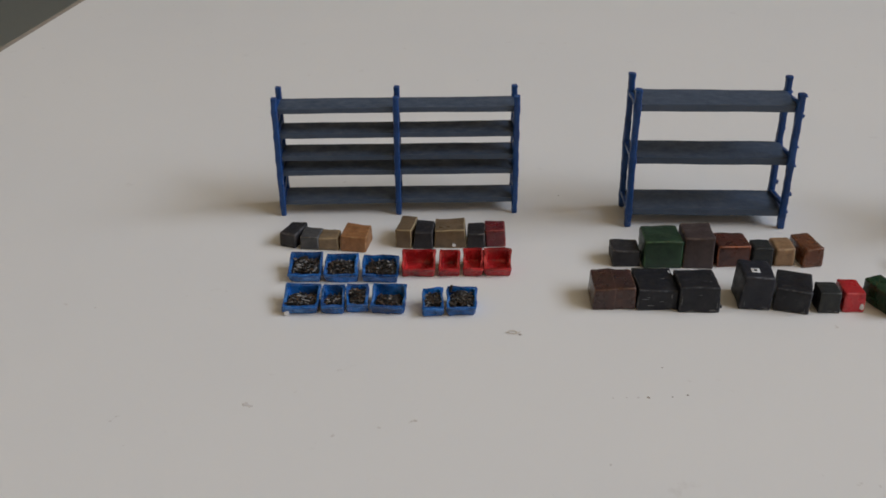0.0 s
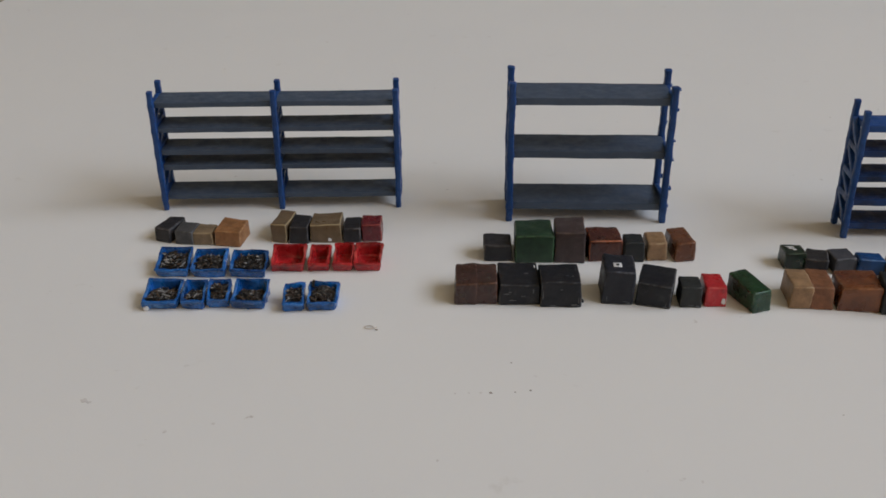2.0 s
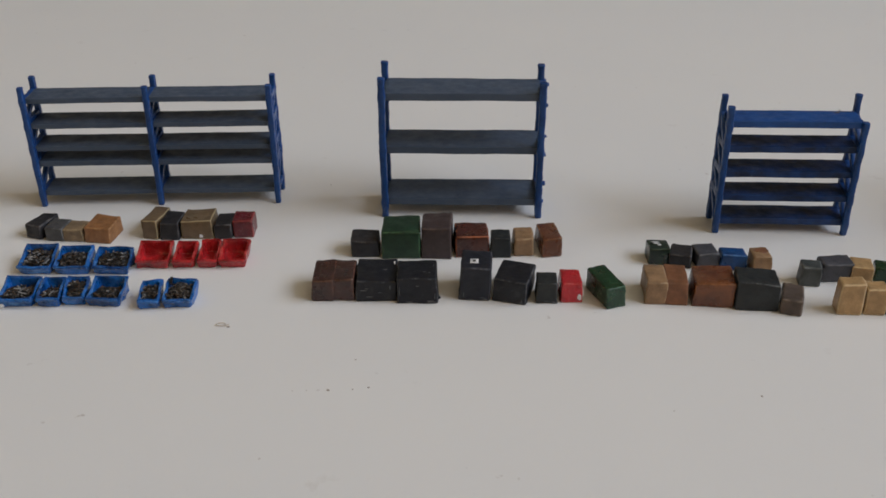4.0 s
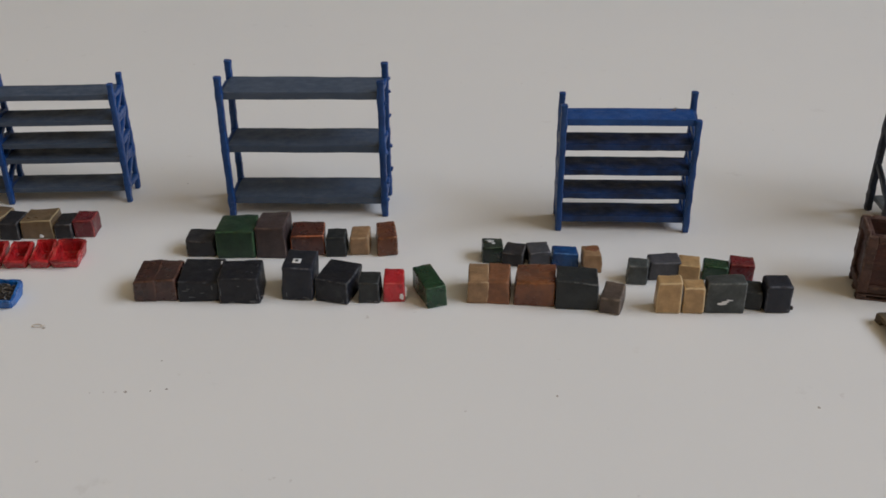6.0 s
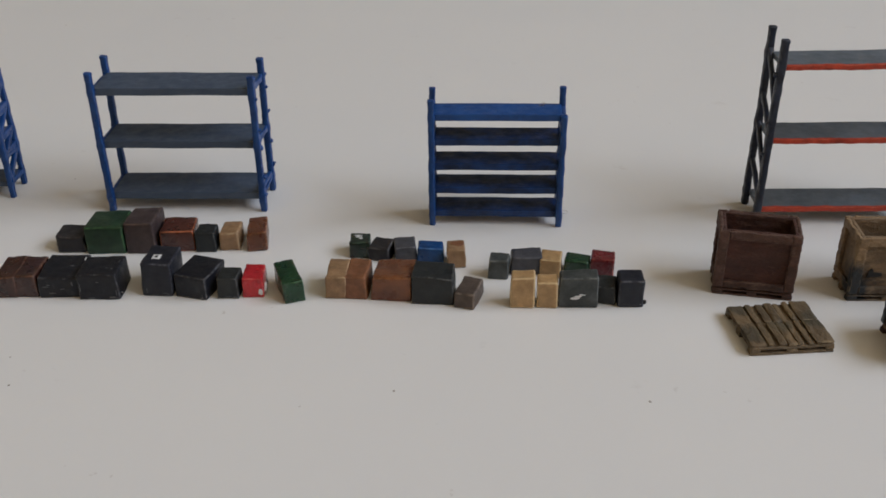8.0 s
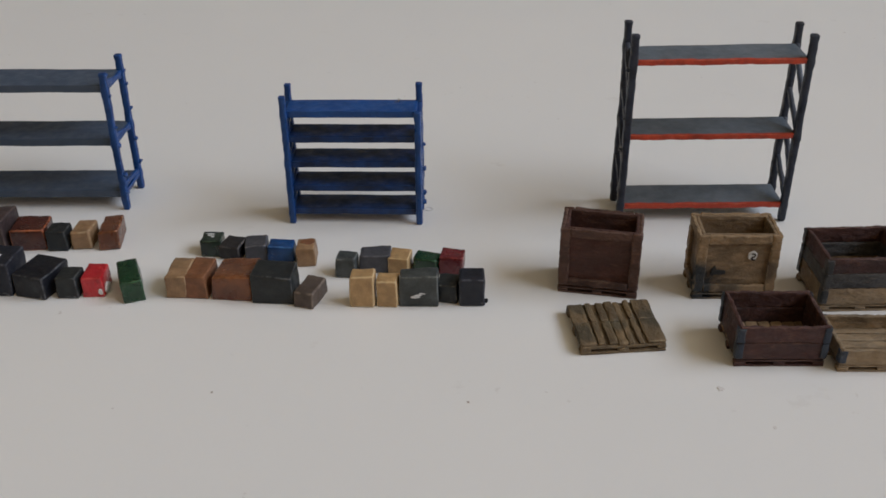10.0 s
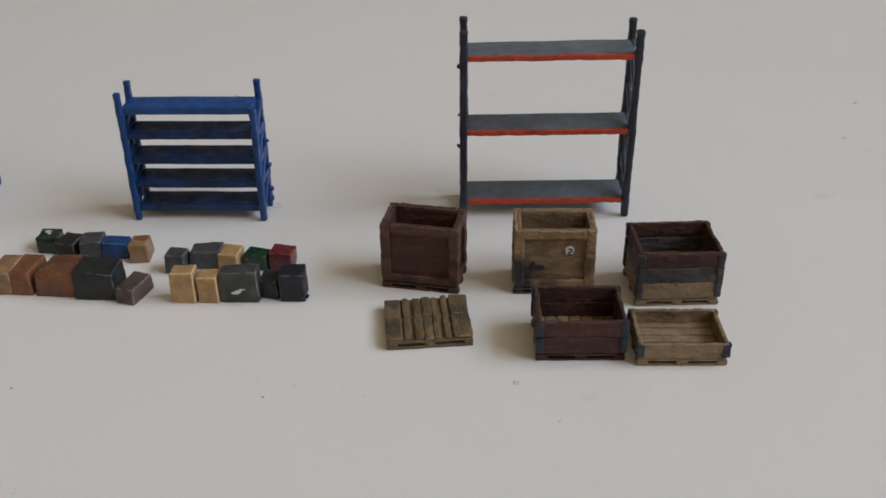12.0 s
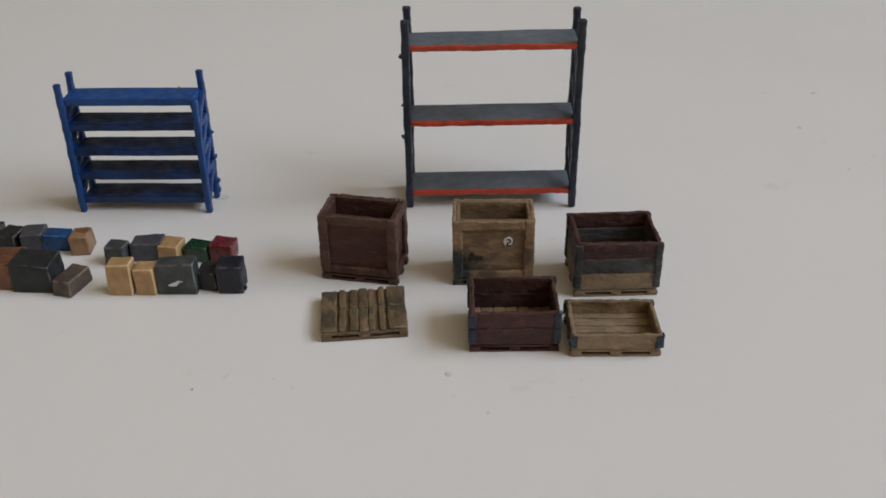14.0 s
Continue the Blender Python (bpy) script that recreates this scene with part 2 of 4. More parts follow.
CARD = {
    "charcoal": paint("card_charcoal", (0.013, 0.012, 0.015), (0.022, 0.021, 0.024), (0.13, 0.12, 0.12), rough=0.55, grime=0.4, mottle=0.25),
    "grey": paint("card_grey", (0.055, 0.055, 0.058), (0.075, 0.074, 0.075), (0.17, 0.17, 0.17), grime=0.4, mottle=0.25),
    "khaki": paint("card_khaki", (0.18, 0.125, 0.070), (0.22, 0.155, 0.09), (0.42, 0.33, 0.20), grime=0.4, mottle=0.25),
    "ochre": paint("card_ochre", (0.28, 0.125, 0.048), (0.33, 0.155, 0.062), (0.46, 0.27, 0.13), grime=0.4, mottle=0.25),
    "gold": paint("card_gold", (0.17, 0.115, 0.064), (0.135, 0.09, 0.05), (0.36, 0.28, 0.16), rough=0.4, rubbed=(0.26, 0.46), grime=0.4, mottle=0.25),
    "maroon": paint("card_maroon", (0.105, 0.009, 0.014), (0.15, 0.013, 0.018), (0.36, 0.08, 0.07), rough=0.32, coat=0.25, grime=0.4, mottle=0.25),
    "green": paint("card_green", (0.013, 0.035, 0.018), (0.018, 0.05, 0.023), (0.07, 0.17, 0.07), rough=0.45, grime=0.4, mottle=0.25),
    "bottle": paint("card_bottle_green", (0.004, 0.03, 0.011), (0.007, 0.042, 0.016), (0.05, 0.14, 0.07), rough=0.32, coat=0.25, grime=0.4, mottle=0.25),
    "umber": paint("card_umber", (0.045, 0.03, 0.03), (0.058, 0.04, 0.04), (0.15, 0.10, 0.08), grime=0.4, mottle=0.25),
    "redbrown": paint("card_red_brown", (0.048, 0.012, 0.009), (0.078, 0.021, 0.012), (0.42, 0.13, 0.06), rough=0.32, coat=0.25, rubbed=(0.38, 0.56), grime=0.4, mottle=0.25),
    "brown": paint("card_brown", (0.036, 0.014, 0.011), (0.054, 0.02, 0.015), (0.13, 0.062, 0.042), rough=0.32, coat=0.25, rubbed=(0.38, 0.56), grime=0.4, mottle=0.25),
    "rust": paint("card_rust", (0.20, 0.068, 0.022), (0.11, 0.034, 0.014), (0.38, 0.17, 0.08), rough=0.32, coat=0.25, grime=0.4, mottle=0.25),
    "black": paint("card_black", (0.002, 0.003, 0.007), (0.005, 0.006, 0.011), (0.15, 0.15, 0.16), rough=0.55, fleck=0.12, rubbed=(0.46, 0.68), grime=0.4, mottle=0.25),
    "ink": paint("card_blue_black", (0.005, 0.007, 0.014), (0.009, 0.011, 0.02), (0.12, 0.12, 0.14), rough=0.55, fleck=0.06, rubbed=(0.46, 0.68), grime=0.4, mottle=0.25),
    "red": paint("card_red", (0.40, 0.012, 0.020), (0.48, 0.018, 0.026), (0.62, 0.12, 0.11), rough=0.32, coat=0.25, grime=0.4, mottle=0.25),
    "forest": paint("card_forest", (0.004, 0.014, 0.009), (0.008, 0.026, 0.013), (0.06, 0.10, 0.07), rough=0.32, coat=0.3, mottle=0.3),
    "blue": paint("card_blue", (0.003, 0.035, 0.13), (0.005, 0.058, 0.2), (0.06, 0.17, 0.38), rough=0.35, grime=0.4, mottle=0.25),
    "tan": paint("card_tan", (0.39, 0.24, 0.108), (0.43, 0.275, 0.13), (0.62, 0.46, 0.26), rough=0.45, grime=0.2, rubbed=(0.26, 0.46), mottle=0.3),
    "sand": paint("card_sand", (0.26, 0.155, 0.078), (0.30, 0.18, 0.095), (0.46, 0.33, 0.20), grime=0.3, mottle=0.3),
    "sienna": paint("card_sienna", (0.185, 0.075, 0.034), (0.225, 0.095, 0.045), (0.32, 0.15, 0.08), grime=0.4, mottle=0.25),
    "smoke": paint("card_smoke", (0.03, 0.036, 0.036), (0.075, 0.083, 0.082), (0.22, 0.23, 0.22), spread=(0.38, 0.72), grime=0.4, mottle=0.25),
    "steel": paint("card_steel", (0.048, 0.050, 0.060), (0.062, 0.063, 0.074), (0.15, 0.15, 0.17), grime=0.4, mottle=0.25),
    "slate": paint("card_slate", (0.01, 0.013, 0.015), (0.017, 0.02, 0.021), (0.12, 0.12, 0.12), rough=0.55, grime=0.4, mottle=0.25),
    "taupe": paint("card_taupe", (0.115, 0.085, 0.068), (0.075, 0.055, 0.045), (0.24, 0.19, 0.15), grime=0.4, mottle=0.25),
}

# ---- mesh helpers ----


def wobble(bm, amount, seed, size=0.35, floor=True):
    """Hand-made unevenness; what stands on the ground stays flat below."""
    low = min(v.co.z for v in bm.verts)
    off = Vector((seed * 3.17, seed * 1.73, seed * 0.91))
    for v in bm.verts:
        d = noise.noise_vector((v.co + off) / size) * amount
        if floor and v.co.z < low + 0.012:
            d.z = 0
        v.co += d


def mark_rub(bm):
    """Marks the ridge of every rounded edge, where paint rubs off."""
    layer = bm.verts.layers.float.new("rub")
    bm.normal_update()
    for v in bm.verts:
        v[layer] = 1.0 if v.link_faces and all(max(abs(c) for c in f.normal) < 0.985 for f in v.link_faces) else 0.0


def block(w, d, h, bevel=0.02, cuts=2, at=(0, 0, 0), taper=0.0, segments=2):
    """A box, its base in the middle of z = 0, with rounded edges."""
    bm = bmesh.new()
    bmesh.ops.create_cube(bm, size=1)
    for v in bm.verts:
        k = 1 - taper if v.co.z > 0 else 1
        v.co = Vector((v.co.x * w * k, v.co.y * d * k, (v.co.z + 0.5) * h))
    if cuts:
        bmesh.ops.subdivide_edges(bm, edges=bm.edges[:], cuts=cuts, use_grid_fill=True)
    if bevel:
        sharp = [e for e in bm.edges if len(e.link_faces) == 2 and e.calc_face_angle() > 0.8]
        bmesh.ops.bevel(bm, geom=sharp, offset=bevel, segments=segments, affect="EDGES", profile=0.5)
        mark_rub(bm)
    bmesh.ops.translate(bm, vec=at, verts=bm.verts)
    return bm


def bar(a, b, w, d=None, bevel=0.012, steps=5):
    """A bar of section w by d from a to b."""
    a, b, d = Vector(a), Vector(b), d or w
    bm = block(w, d, 1.0, 0, 0)
    if steps:
        bmesh.ops.subdivide_edges(bm, edges=[e for e in bm.edges if abs(e.verts[0].co.z - e.verts[1].co.z) > 0.5], cuts=steps)
    long = (b - a).length
    for v in bm.verts:
        v.co.z *= long
    sharp = [e for e in bm.edges if e.calc_face_angle() > 0.8]
    bmesh.ops.bevel(bm, geom=sharp, offset=bevel, segments=2, affect="EDGES", profile=0.5)
    mark_rub(bm)
    turn = (b - a).to_track_quat("Z", "Y" if abs((b - a).normalized().y) < 0.9 else "X").to_matrix().to_4x4()
    bmesh.ops.transform(bm, matrix=Matrix.Translation(a) @ turn, verts=bm.verts)
    return bm


def part(name, bm, material, parent=None, label="", smooth=35):
    """One mesh object from a bmesh, under a thing or part."""
    me = bpy.data.meshes.new(name)
    bmesh.ops.scale(bm, vec=(S, S, S), verts=bm.verts)
    bmesh.ops.recalc_face_normals(bm, faces=bm.faces)
    bm.to_mesh(me)
    bm.free()
    me.polygons.foreach_set("use_smooth", [True] * len(me.polygons))
    me.set_sharp_from_angle(angle=radians(smooth))
    me.materials.append(material)
    ob = new(name, me)
    ob.parent = parent
    return tagged(ob, label=label)


def thing(name, x, y, z, yaw, label, category, group=""):
    ob = new(name)
    ob.empty_display_size = 0.002
    ob.matrix_world = pose(x * S, y * S, z * S, 0, 0, yaw)
    return tagged(ob, label=label, category=category, group=group)


def place(ob, x, y, z, yaw, label, category, group="", kind=""):
    ob.matrix_world = pose(x * S, y * S, z * S, 0, 0, yaw)
    return tagged(ob, label=label, category=category, group=group, kind=kind)


# ---- the room and the table, true metres ----


def slab(name, lo, hi, material, label, bevel=0.0):
    lo, hi = Vector(lo), Vector(hi)
    bm = bmesh.new()
    bmesh.ops.create_cube(bm, size=1)
    for v in bm.verts:
        v.co = Vector([(lo[k] + hi[k]) / 2 + v.co[k] * (hi[k] - lo[k]) for k in range(3)])
    if bevel:
        bmesh.ops.bevel(bm, geom=bm.edges[:], offset=bevel, segments=3, affect="EDGES")
    bmesh.ops.scale(bm, vec=(87, 87, 87), verts=bm.verts)
    ob = part(name, bm, material)
    return tagged(ob, label=label, category=name.split("_")[0], kind="structure")


X0, X1, Y0, Y1, Z0, Z1 = -2.7, EAST, -2.1, 3.9, -0.74, 2.5
slab("floor", (X0, Y0, Z0 - 0.1), (X1, Y1, Z0), FLOOR, "plain grey floor below the table")
slab("ceiling", (X0 - 0.1, Y0 - 0.1, Z1), (X1 + 0.1, Y1 + 0.1, Z1 + 0.1), CEIL, "plain cream painted ceiling")
slab("wall_west", (X0 - 0.1, Y0, Z0 - 0.1), (X0, Y1, 0.12), WALL_G, "grey-green painted lower part of a wall")
# Upper part is added out of view, cream so it bounces warm light back.
slab("wall_west_upper", (X0 - 0.1, Y0, 0.12), (X0, Y1, Z1), CEIL, "added cream upper part of a wall, out of view, to bounce light")
slab("wall_south", (X0 - 0.1, Y0 - 0.1, Z0 - 0.1), (X1 + 0.1, Y0, Z1), WALL, "plain warm beige painted wall")
slab("wall_north", (X0 - 0.1, Y1, Z0 - 0.1), (X1 + 0.1, Y1 + 0.1, Z1), WALL_W, "plain off-white painted wall")
east = thing("wall_east", 0, 0, 0, 0, "warm beige painted wall with a large window", "wall")
east["kind"] = "structure"
for lo, hi in (
    ((X1, Y0, Z0 - 0.1), (X1 + 0.1, WIN_Y[0], Z1)),
    ((X1, WIN_Y[1], Z0 - 0.1), (X1 + 0.1, Y1, Z1)),
    ((X1, WIN_Y[0], Z0 - 0.1), (X1 + 0.1, WIN_Y[1], WIN_Z[0])),
    ((X1, WIN_Y[0], WIN_Z[1]), (X1 + 0.1, WIN_Y[1], Z1)),
):
    o = slab("wall_piece", lo, hi, WALL, "")
    o.parent = east
    del o["kind"], o["category"]
win = thing("window_1", 0, 0, 0, 0, "white framed window letting in daylight", "window")
win["kind"] = "structure"
for lo, hi in (
    ((X1 + 0.08, WIN_Y[0], WIN_Z[0]), (X1 + 0.12, WIN_Y[0] + 0.05, WIN_Z[1])),
    ((X1 + 0.08, WIN_Y[1] - 0.05, WIN_Z[0]), (X1 + 0.12, WIN_Y[1], WIN_Z[1])),
    ((X1 + 0.08, WIN_Y[0] + 0.05, WIN_Z[0]), (X1 + 0.12, WIN_Y[1] - 0.05, WIN_Z[0] + 0.05)),
    ((X1 + 0.08, WIN_Y[0] + 0.05, WIN_Z[1] - 0.05), (X1 + 0.12, WIN_Y[1] - 0.05, WIN_Z[1])),
):
    o = slab("window_frame", lo, hi, FRAME, "")
    o.parent = win
    del o["kind"], o["category"]

table = thing("table", 0, 0, 0, 0, "large white laminate table top with a pale brown edge", "table")
TX0, TX1, TY0, TY1 = -14.55 * S, 0.75, -0.42, 0.62
o = slab("table_top", (TX0, TY0, -0.022), (TX1, TY1, 0.0), TABLE, "")
o.parent = table
o = slab("edge_band", (TX0 - 0.003, TY0, -0.023), (TX0, TY1, -0.0004), EDGE, "pale brown edge band")
o.parent = table
for x in (TX0 + 0.05, TX1 - 0.05):
    for y in (TY0 + 0.05, TY1 - 0.05):
        o = slab("leg", (x - 0.025, y - 0.025, Z0), (x + 0.025, y + 0.025, -0.022), FRAME, "")
        o.parent = table
for o in table.children:
    for key in ("kind", "category"):
        if key in o:
            del o[key]


# ---- racks ----


def rack(name, x, y, yaw, w, d, label, posts, shelf_tops, thick, post_w, post_mat, shelf_mats, braces, nubs=(), beam=None, deck=0.98, tilt=0.0, brace_w=0.65):
    """Shelf rack with its origin between the front posts' feet and the back's. posts: (x, which side, height)."""
    ob = thing(name, x, y, 0, yaw, label, "shelf rack", "model shelf racks")
    for k, (px, side, high) in enumerate(posts):
        py = -d / 2 if side == "front" else d / 2
        bm = bar((px, py, 0), (px, py, high), post_w, bevel=post_w * 0.26, steps=44)
        for v in bm.verts:
            swell = 0.16 * sum(math.exp(-((v.co.z - z + thick * 0.6) / 0.075) ** 2) for z in shelf_tops) + 0.15 * math.exp(-((v.co.z - high) / 0.05) ** 2)
            v.co.x, v.co.y = px + (v.co.x - px) * (1 + swell), py + (v.co.y - py) * (1 + swell)
        wobble(bm, post_w * 0.13, k + x, 1.3)
        wobble(bm, post_w * 0.06, k + x + 3, 0.16)
        wobble(bm, post_w * 0.06, k + x + 5, 0.06)
        p = part("post", bm, post_mat, ob)
        for nx, ns, nz in nubs:
            if ns == side and nx == px:
                side_x = math.copysign(post_w * 0.55, px)
                size = 0.8 + 0.5 * noise.noise(Vector((nz * 3.1, px, 0.4)))
                bm = block(0.075 * size, 0.09, 0.06 * size, 0.018, 2, at=(px + side_x, py, nz))
                wobble(bm, 0.03, nz + px, 0.07, floor=False)
                part("stub", bm, post_mat, p)
    for k, top in enumerate(shelf_tops):
        long = d * deck
        bm = block(w - post_w * 0.5, long, thick, 0.014, 27, at=(0, -d / 2 + long / 2 + 0.01, top - thick))
        wobble(bm, 0.010, k + y, 0.9, floor=False)
        wobble(bm, 0.003, k + y + 2, 0.2, floor=False)
        wobble(bm, 0.0025, k + y + 4, 0.06, floor=False)
        for v in bm.verts:
            v.co.z += v.co.x * tilt
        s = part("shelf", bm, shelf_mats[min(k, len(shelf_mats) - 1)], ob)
        if beam:
            bm = bar((-w / 2 + post_w * 0.4, -d * 0.5 - 0.01, top - 0.04), (w / 2 - post_w * 0.4, -d * 0.5 - 0.01, top - 0.04), 0.06, 0.09, 0.014, 40)
            wobble(bm, 0.012, k + 0.4, 0.3, floor=False)
            wobble(bm, 0.010, k + 0.9, 0.08, floor=False)
            for v in bm.verts:
                v.co.z += v.co.x * tilt
            part("front_beam", bm, beam, s, "orange-red painted front beam")
    for px, a, b in braces:
        bm = bar((px, -d / 2, a), (px, d / 2, b), post_w * brace_w, bevel=0.014, steps=8)
        wobble(bm, 0.014, a + b, 0.3, floor=False)
        wobble(bm, 0.010, a - b, 0.08, floor=False)
        part("brace", bm, post_mat, ob)
    return ob


def zigzag(xs, levels):
    return [(x, a, b) for x in xs for a, b in zip(levels, levels[1:])]


W1 = 4.18
rack("long_shelf_rack", -2.367, 7.125, 4.5, W1, 0.58, "blue double-bay shelf rack with five dark slate shelves",
     [(x, s, 2.23 if s == "front" else 2.23) for x in (-W1 / 2, 0, W1 / 2) for s in ("front", "back")],
     (0.30, 0.86, 1.145, 1.565, 2.02), 0.092, 0.10, BLUE, (SLATE,),
     zigzag((-W1 / 2, 0, W1 / 2), (0.3, 0.75, 0.75, 1.15, 1.15, 1.6, 1.6, 2.0)) + [(x, z, z) for x in (-W1 / 2, 0, W1 / 2) for z in (0.27, 0.83, 1.11, 1.53, 1.98)], brace_w=0.85)
rack("tall_shelf_rack", 3.06, 6.985, 1.4, 2.69, 0.83, "blue single-bay shelf rack with three slate shelves",
     [(-1.345, "front", 2.53), (-1.345, "back", 2.53), (1.315, "front", 2.47), (1.325, "back", 2.5)],
     (0.35, 1.305, 2.245), 0.125, 0.115, BLUE, (SLATE,),
     [(x, z, z) for x in (-1.345, 1.32) for z in (0.3, 1.25, 2.19)] + [(1.32, 0.45, 0.36), (1.32, 1.36, 1.2), (1.32, 2.3, 2.12)],
     nubs=[(1.325, "back", z) for z in (0.5, 0.95, 1.5, 1.95, 2.2)] + [(1.315, "front", z) for z in (0.3, 0.62, 1.17, 1.5, 2.05, 2.4)])
# Four lower shelves take the shaded blue, the open top one the full blue.
rack("low_shelf_rack", 8.427, 6.43, -0.3, 2.13, 0.53, "small bright blue shelf rack with five blue shelves",
     [(-1.065, "front", 2.25), (-1.065, "back", 2.27), (1.065, "front", 2.02), (1.065, "back", 2.30)],
     (0.275, 0.71, 1.135, 1.575, 2.0), 0.115, 0.10, BLUE, (BLUE_SHADED, BLUE_SHADED, BLUE_SHADED, BLUE_SHADED, BLUE_TOP),
     zigzag((-1.065, 1.065), (0.25, 0.7, 0.7, 1.1, 1.1, 1.55, 1.55, 1.95)),
     nubs=[(1.065, "back", z) for z in (0.12, 0.3, 0.75, 1.2)], tilt=0.008, brace_w=1.05)
rack("pallet_rack", 14.18, 6.765, 0.8, 2.70, 0.74, "tall navy pallet rack with grey decks and orange-red beams",
     [(-1.35, "front", 3.2), (-1.35, "back", 3.2), (1.35, "front", 3.2), (1.35, "back", 3.16)],
     (0.33, 1.565, 2.81), 0.08, 0.12, NAVY, (STEEL,),
     zigzag((-1.35, 1.35), (0.45, 0.9, 1.6, 2.1, 2.85)),
     nubs=[(-1.35, "front", z) for z in (1.25, 1.8, 2.6)], beam=ORANGE, deck=0.92, tilt=0.015)

# ---- boxes ----


def carton(x, y, yaw, w, d, h, colour, label, group, taper=0.02, rough=1.0, name="storage_box"):
    """Hand-cut box: blunt uneven edges, a top that slopes a little, sides that lean."""
    rng = random.Random(round(x * 100) * 31 + round(y * 100))
    bm = block(w * 1.045, d * 1.02, h * 1.02, rng.uniform(0.020, 0.034) * rough, 5, taper=taper + rng.uniform(-0.02, 0.04), segments=3)
    lean, slope, back = rng.uniform(-0.05, 0.05), rng.uniform(-0.05, 0.05), rng.uniform(-0.05, 0.04)
    for v in bm.verts:
        k = v.co.z / h
        v.co.x += lean * k * h
        v.co.z += k * (slope * v.co.x + back * v.co.y)
    wobble(bm, 0.016 * rough, x * 1.3 + y, 0.34)
    wobble(bm, 0.006 * rough, x * 2.3 + y, 0.09)
    wobble(bm, 0.006 * rough, x * 3.1 + y, 0.04)
    return place(part(name, bm, CARD[colour], smooth=50), x, y, 0, yaw, label, "box", group)


for row in (
    (-4.03, 5.68, -14, 0.30, 0.53, 0.25, "charcoal", "dark charcoal model box on the white table"),
    (-3.70, 5.55, -4, 0.31, 0.39, 0.24, "grey", "small mid-grey painted model box"),
    (-3.38, 5.54, -1, 0.32, 0.38, 0.22, "khaki", "small khaki cardboard-coloured model box"),
    (-2.94, 5.57, -5, 0.43, 0.5, 0.28, "ochre", "orange-brown cardboard-coloured model box"),
    (-2.1, 5.81, -6, 0.27, 0.62, 0.32, "gold", "narrow khaki model box with rubbed golden edges"),
    (-1.79, 5.72, -1, 0.31, 0.48, 0.31, "charcoal", "dark grey model box beside a khaki one"),
    (-1.35, 5.8, 3, 0.52, 0.52, 0.32, "gold", "wide khaki model box with rubbed golden edges"),
    (-0.91, 5.77, 3, 0.28, 0.43, 0.27, "charcoal", "small charcoal model box beside a maroon one"),
    (-0.58, 5.82, 3, 0.32, 0.41, 0.31, "maroon", "dark red glossy model box"),
):
    carton(*row, group="boxes before the long rack")
for row in (
    (1.55, 5.24, 3, 0.44, 0.42, 0.29, "charcoal", "low charcoal model box beside a green one"),
    (2.13, 5.32, 3, 0.59, 0.63, 0.47, "green", "large green painted model box"),
    (2.71, 5.35, 0, 0.47, 0.65, 0.53, "umber", "tall dark umber model box"),
    (3.25, 5.37, 7, 0.53, 0.52, 0.37, "redbrown", "red-brown glossy model box with rubbed edges"),
    (3.74, 5.28, 3, 0.31, 0.36, 0.34, "slate", "small dark slate model box"),
    (4.10, 5.41, 3, 0.31, 0.48, 0.31, "sand", "dull sand-coloured model box"),
    (4.52, 5.49, 9, 0.32, 0.66, 0.31, "rust", "rust-brown model box standing end on"),
    (1.065, 3.95, 3, 0.31, 0.62, 0.36, "brown", "dark brown model box with rubbed edges"),
    (1.385, 3.99, 2, 0.325, 0.65, 0.365, "brown", "dark brown model box set back a little"),
    (1.87, 4.04, 4, 0.60, 0.73, 0.34, "black", "black model box with scuffed edges"),
    (2.49, 3.95, 3, 0.60, 0.62, 0.41, "black", "black lumpy model box with scuffed edges"),
    (3.35, 4.07, 0, 0.45, 0.61, 0.54, "ink", "tall blue-black model box with a white label"),
    (3.94, 4.03, -13, 0.50, 0.64, 0.37, "black", "black model box standing slightly askew"),
    (4.43, 3.92, 0, 0.31, 0.39, 0.34, "slate", "small dark slate model box beside a red one"),
    (4.78, 3.99, 3, 0.31, 0.44, 0.32, "red", "bright red glossy model box with a chipped corner"),
    (5.32, 3.97, 22, 0.3, 0.68, 0.35, "bottle", "bottle-green glossy model box turned askew"),
):
    carton(*row, group="boxes before the tall rack")
for row in (
    (6.25, 5.17, 2, 0.32, 0.36, 0.27, "forest", "small green-black model box with a white mark"),
    (6.6, 5.08, -14, 0.33, 0.37, 0.24, "charcoal", "small charcoal model box"),
    (6.99, 5.06, 8, 0.34, 0.39, 0.27, "steel", "small blue-grey model box"),
    (7.39, 4.99, 2, 0.41, 0.29, 0.27, "blue", "small glossy blue model box"),
    (7.81, 4.9, 3, 0.27, 0.35, 0.31, "sand", "sand-coloured model box with a warm brown top"),
    (6.04, 4.07, -1, 0.30, 0.59, 0.36, "sand", "sand-coloured model box beside a brown one"),
    (6.36, 4.07, -4, 0.33, 0.61, 0.36, "sienna", "brown cardboard-coloured model box"),
    (6.885, 4.05, -3, 0.57, 0.63, 0.37, "rust", "wide rust-brown model box"),
    (7.50, 3.89, -3, 0.60, 0.48, 0.46, "slate", "large dark slate model box"),
    (8.03, 3.81, -15, 0.31, 0.53, 0.25, "taupe", "low taupe model box turned askew"),
):
    carton(*row, group="boxes before the low rack")
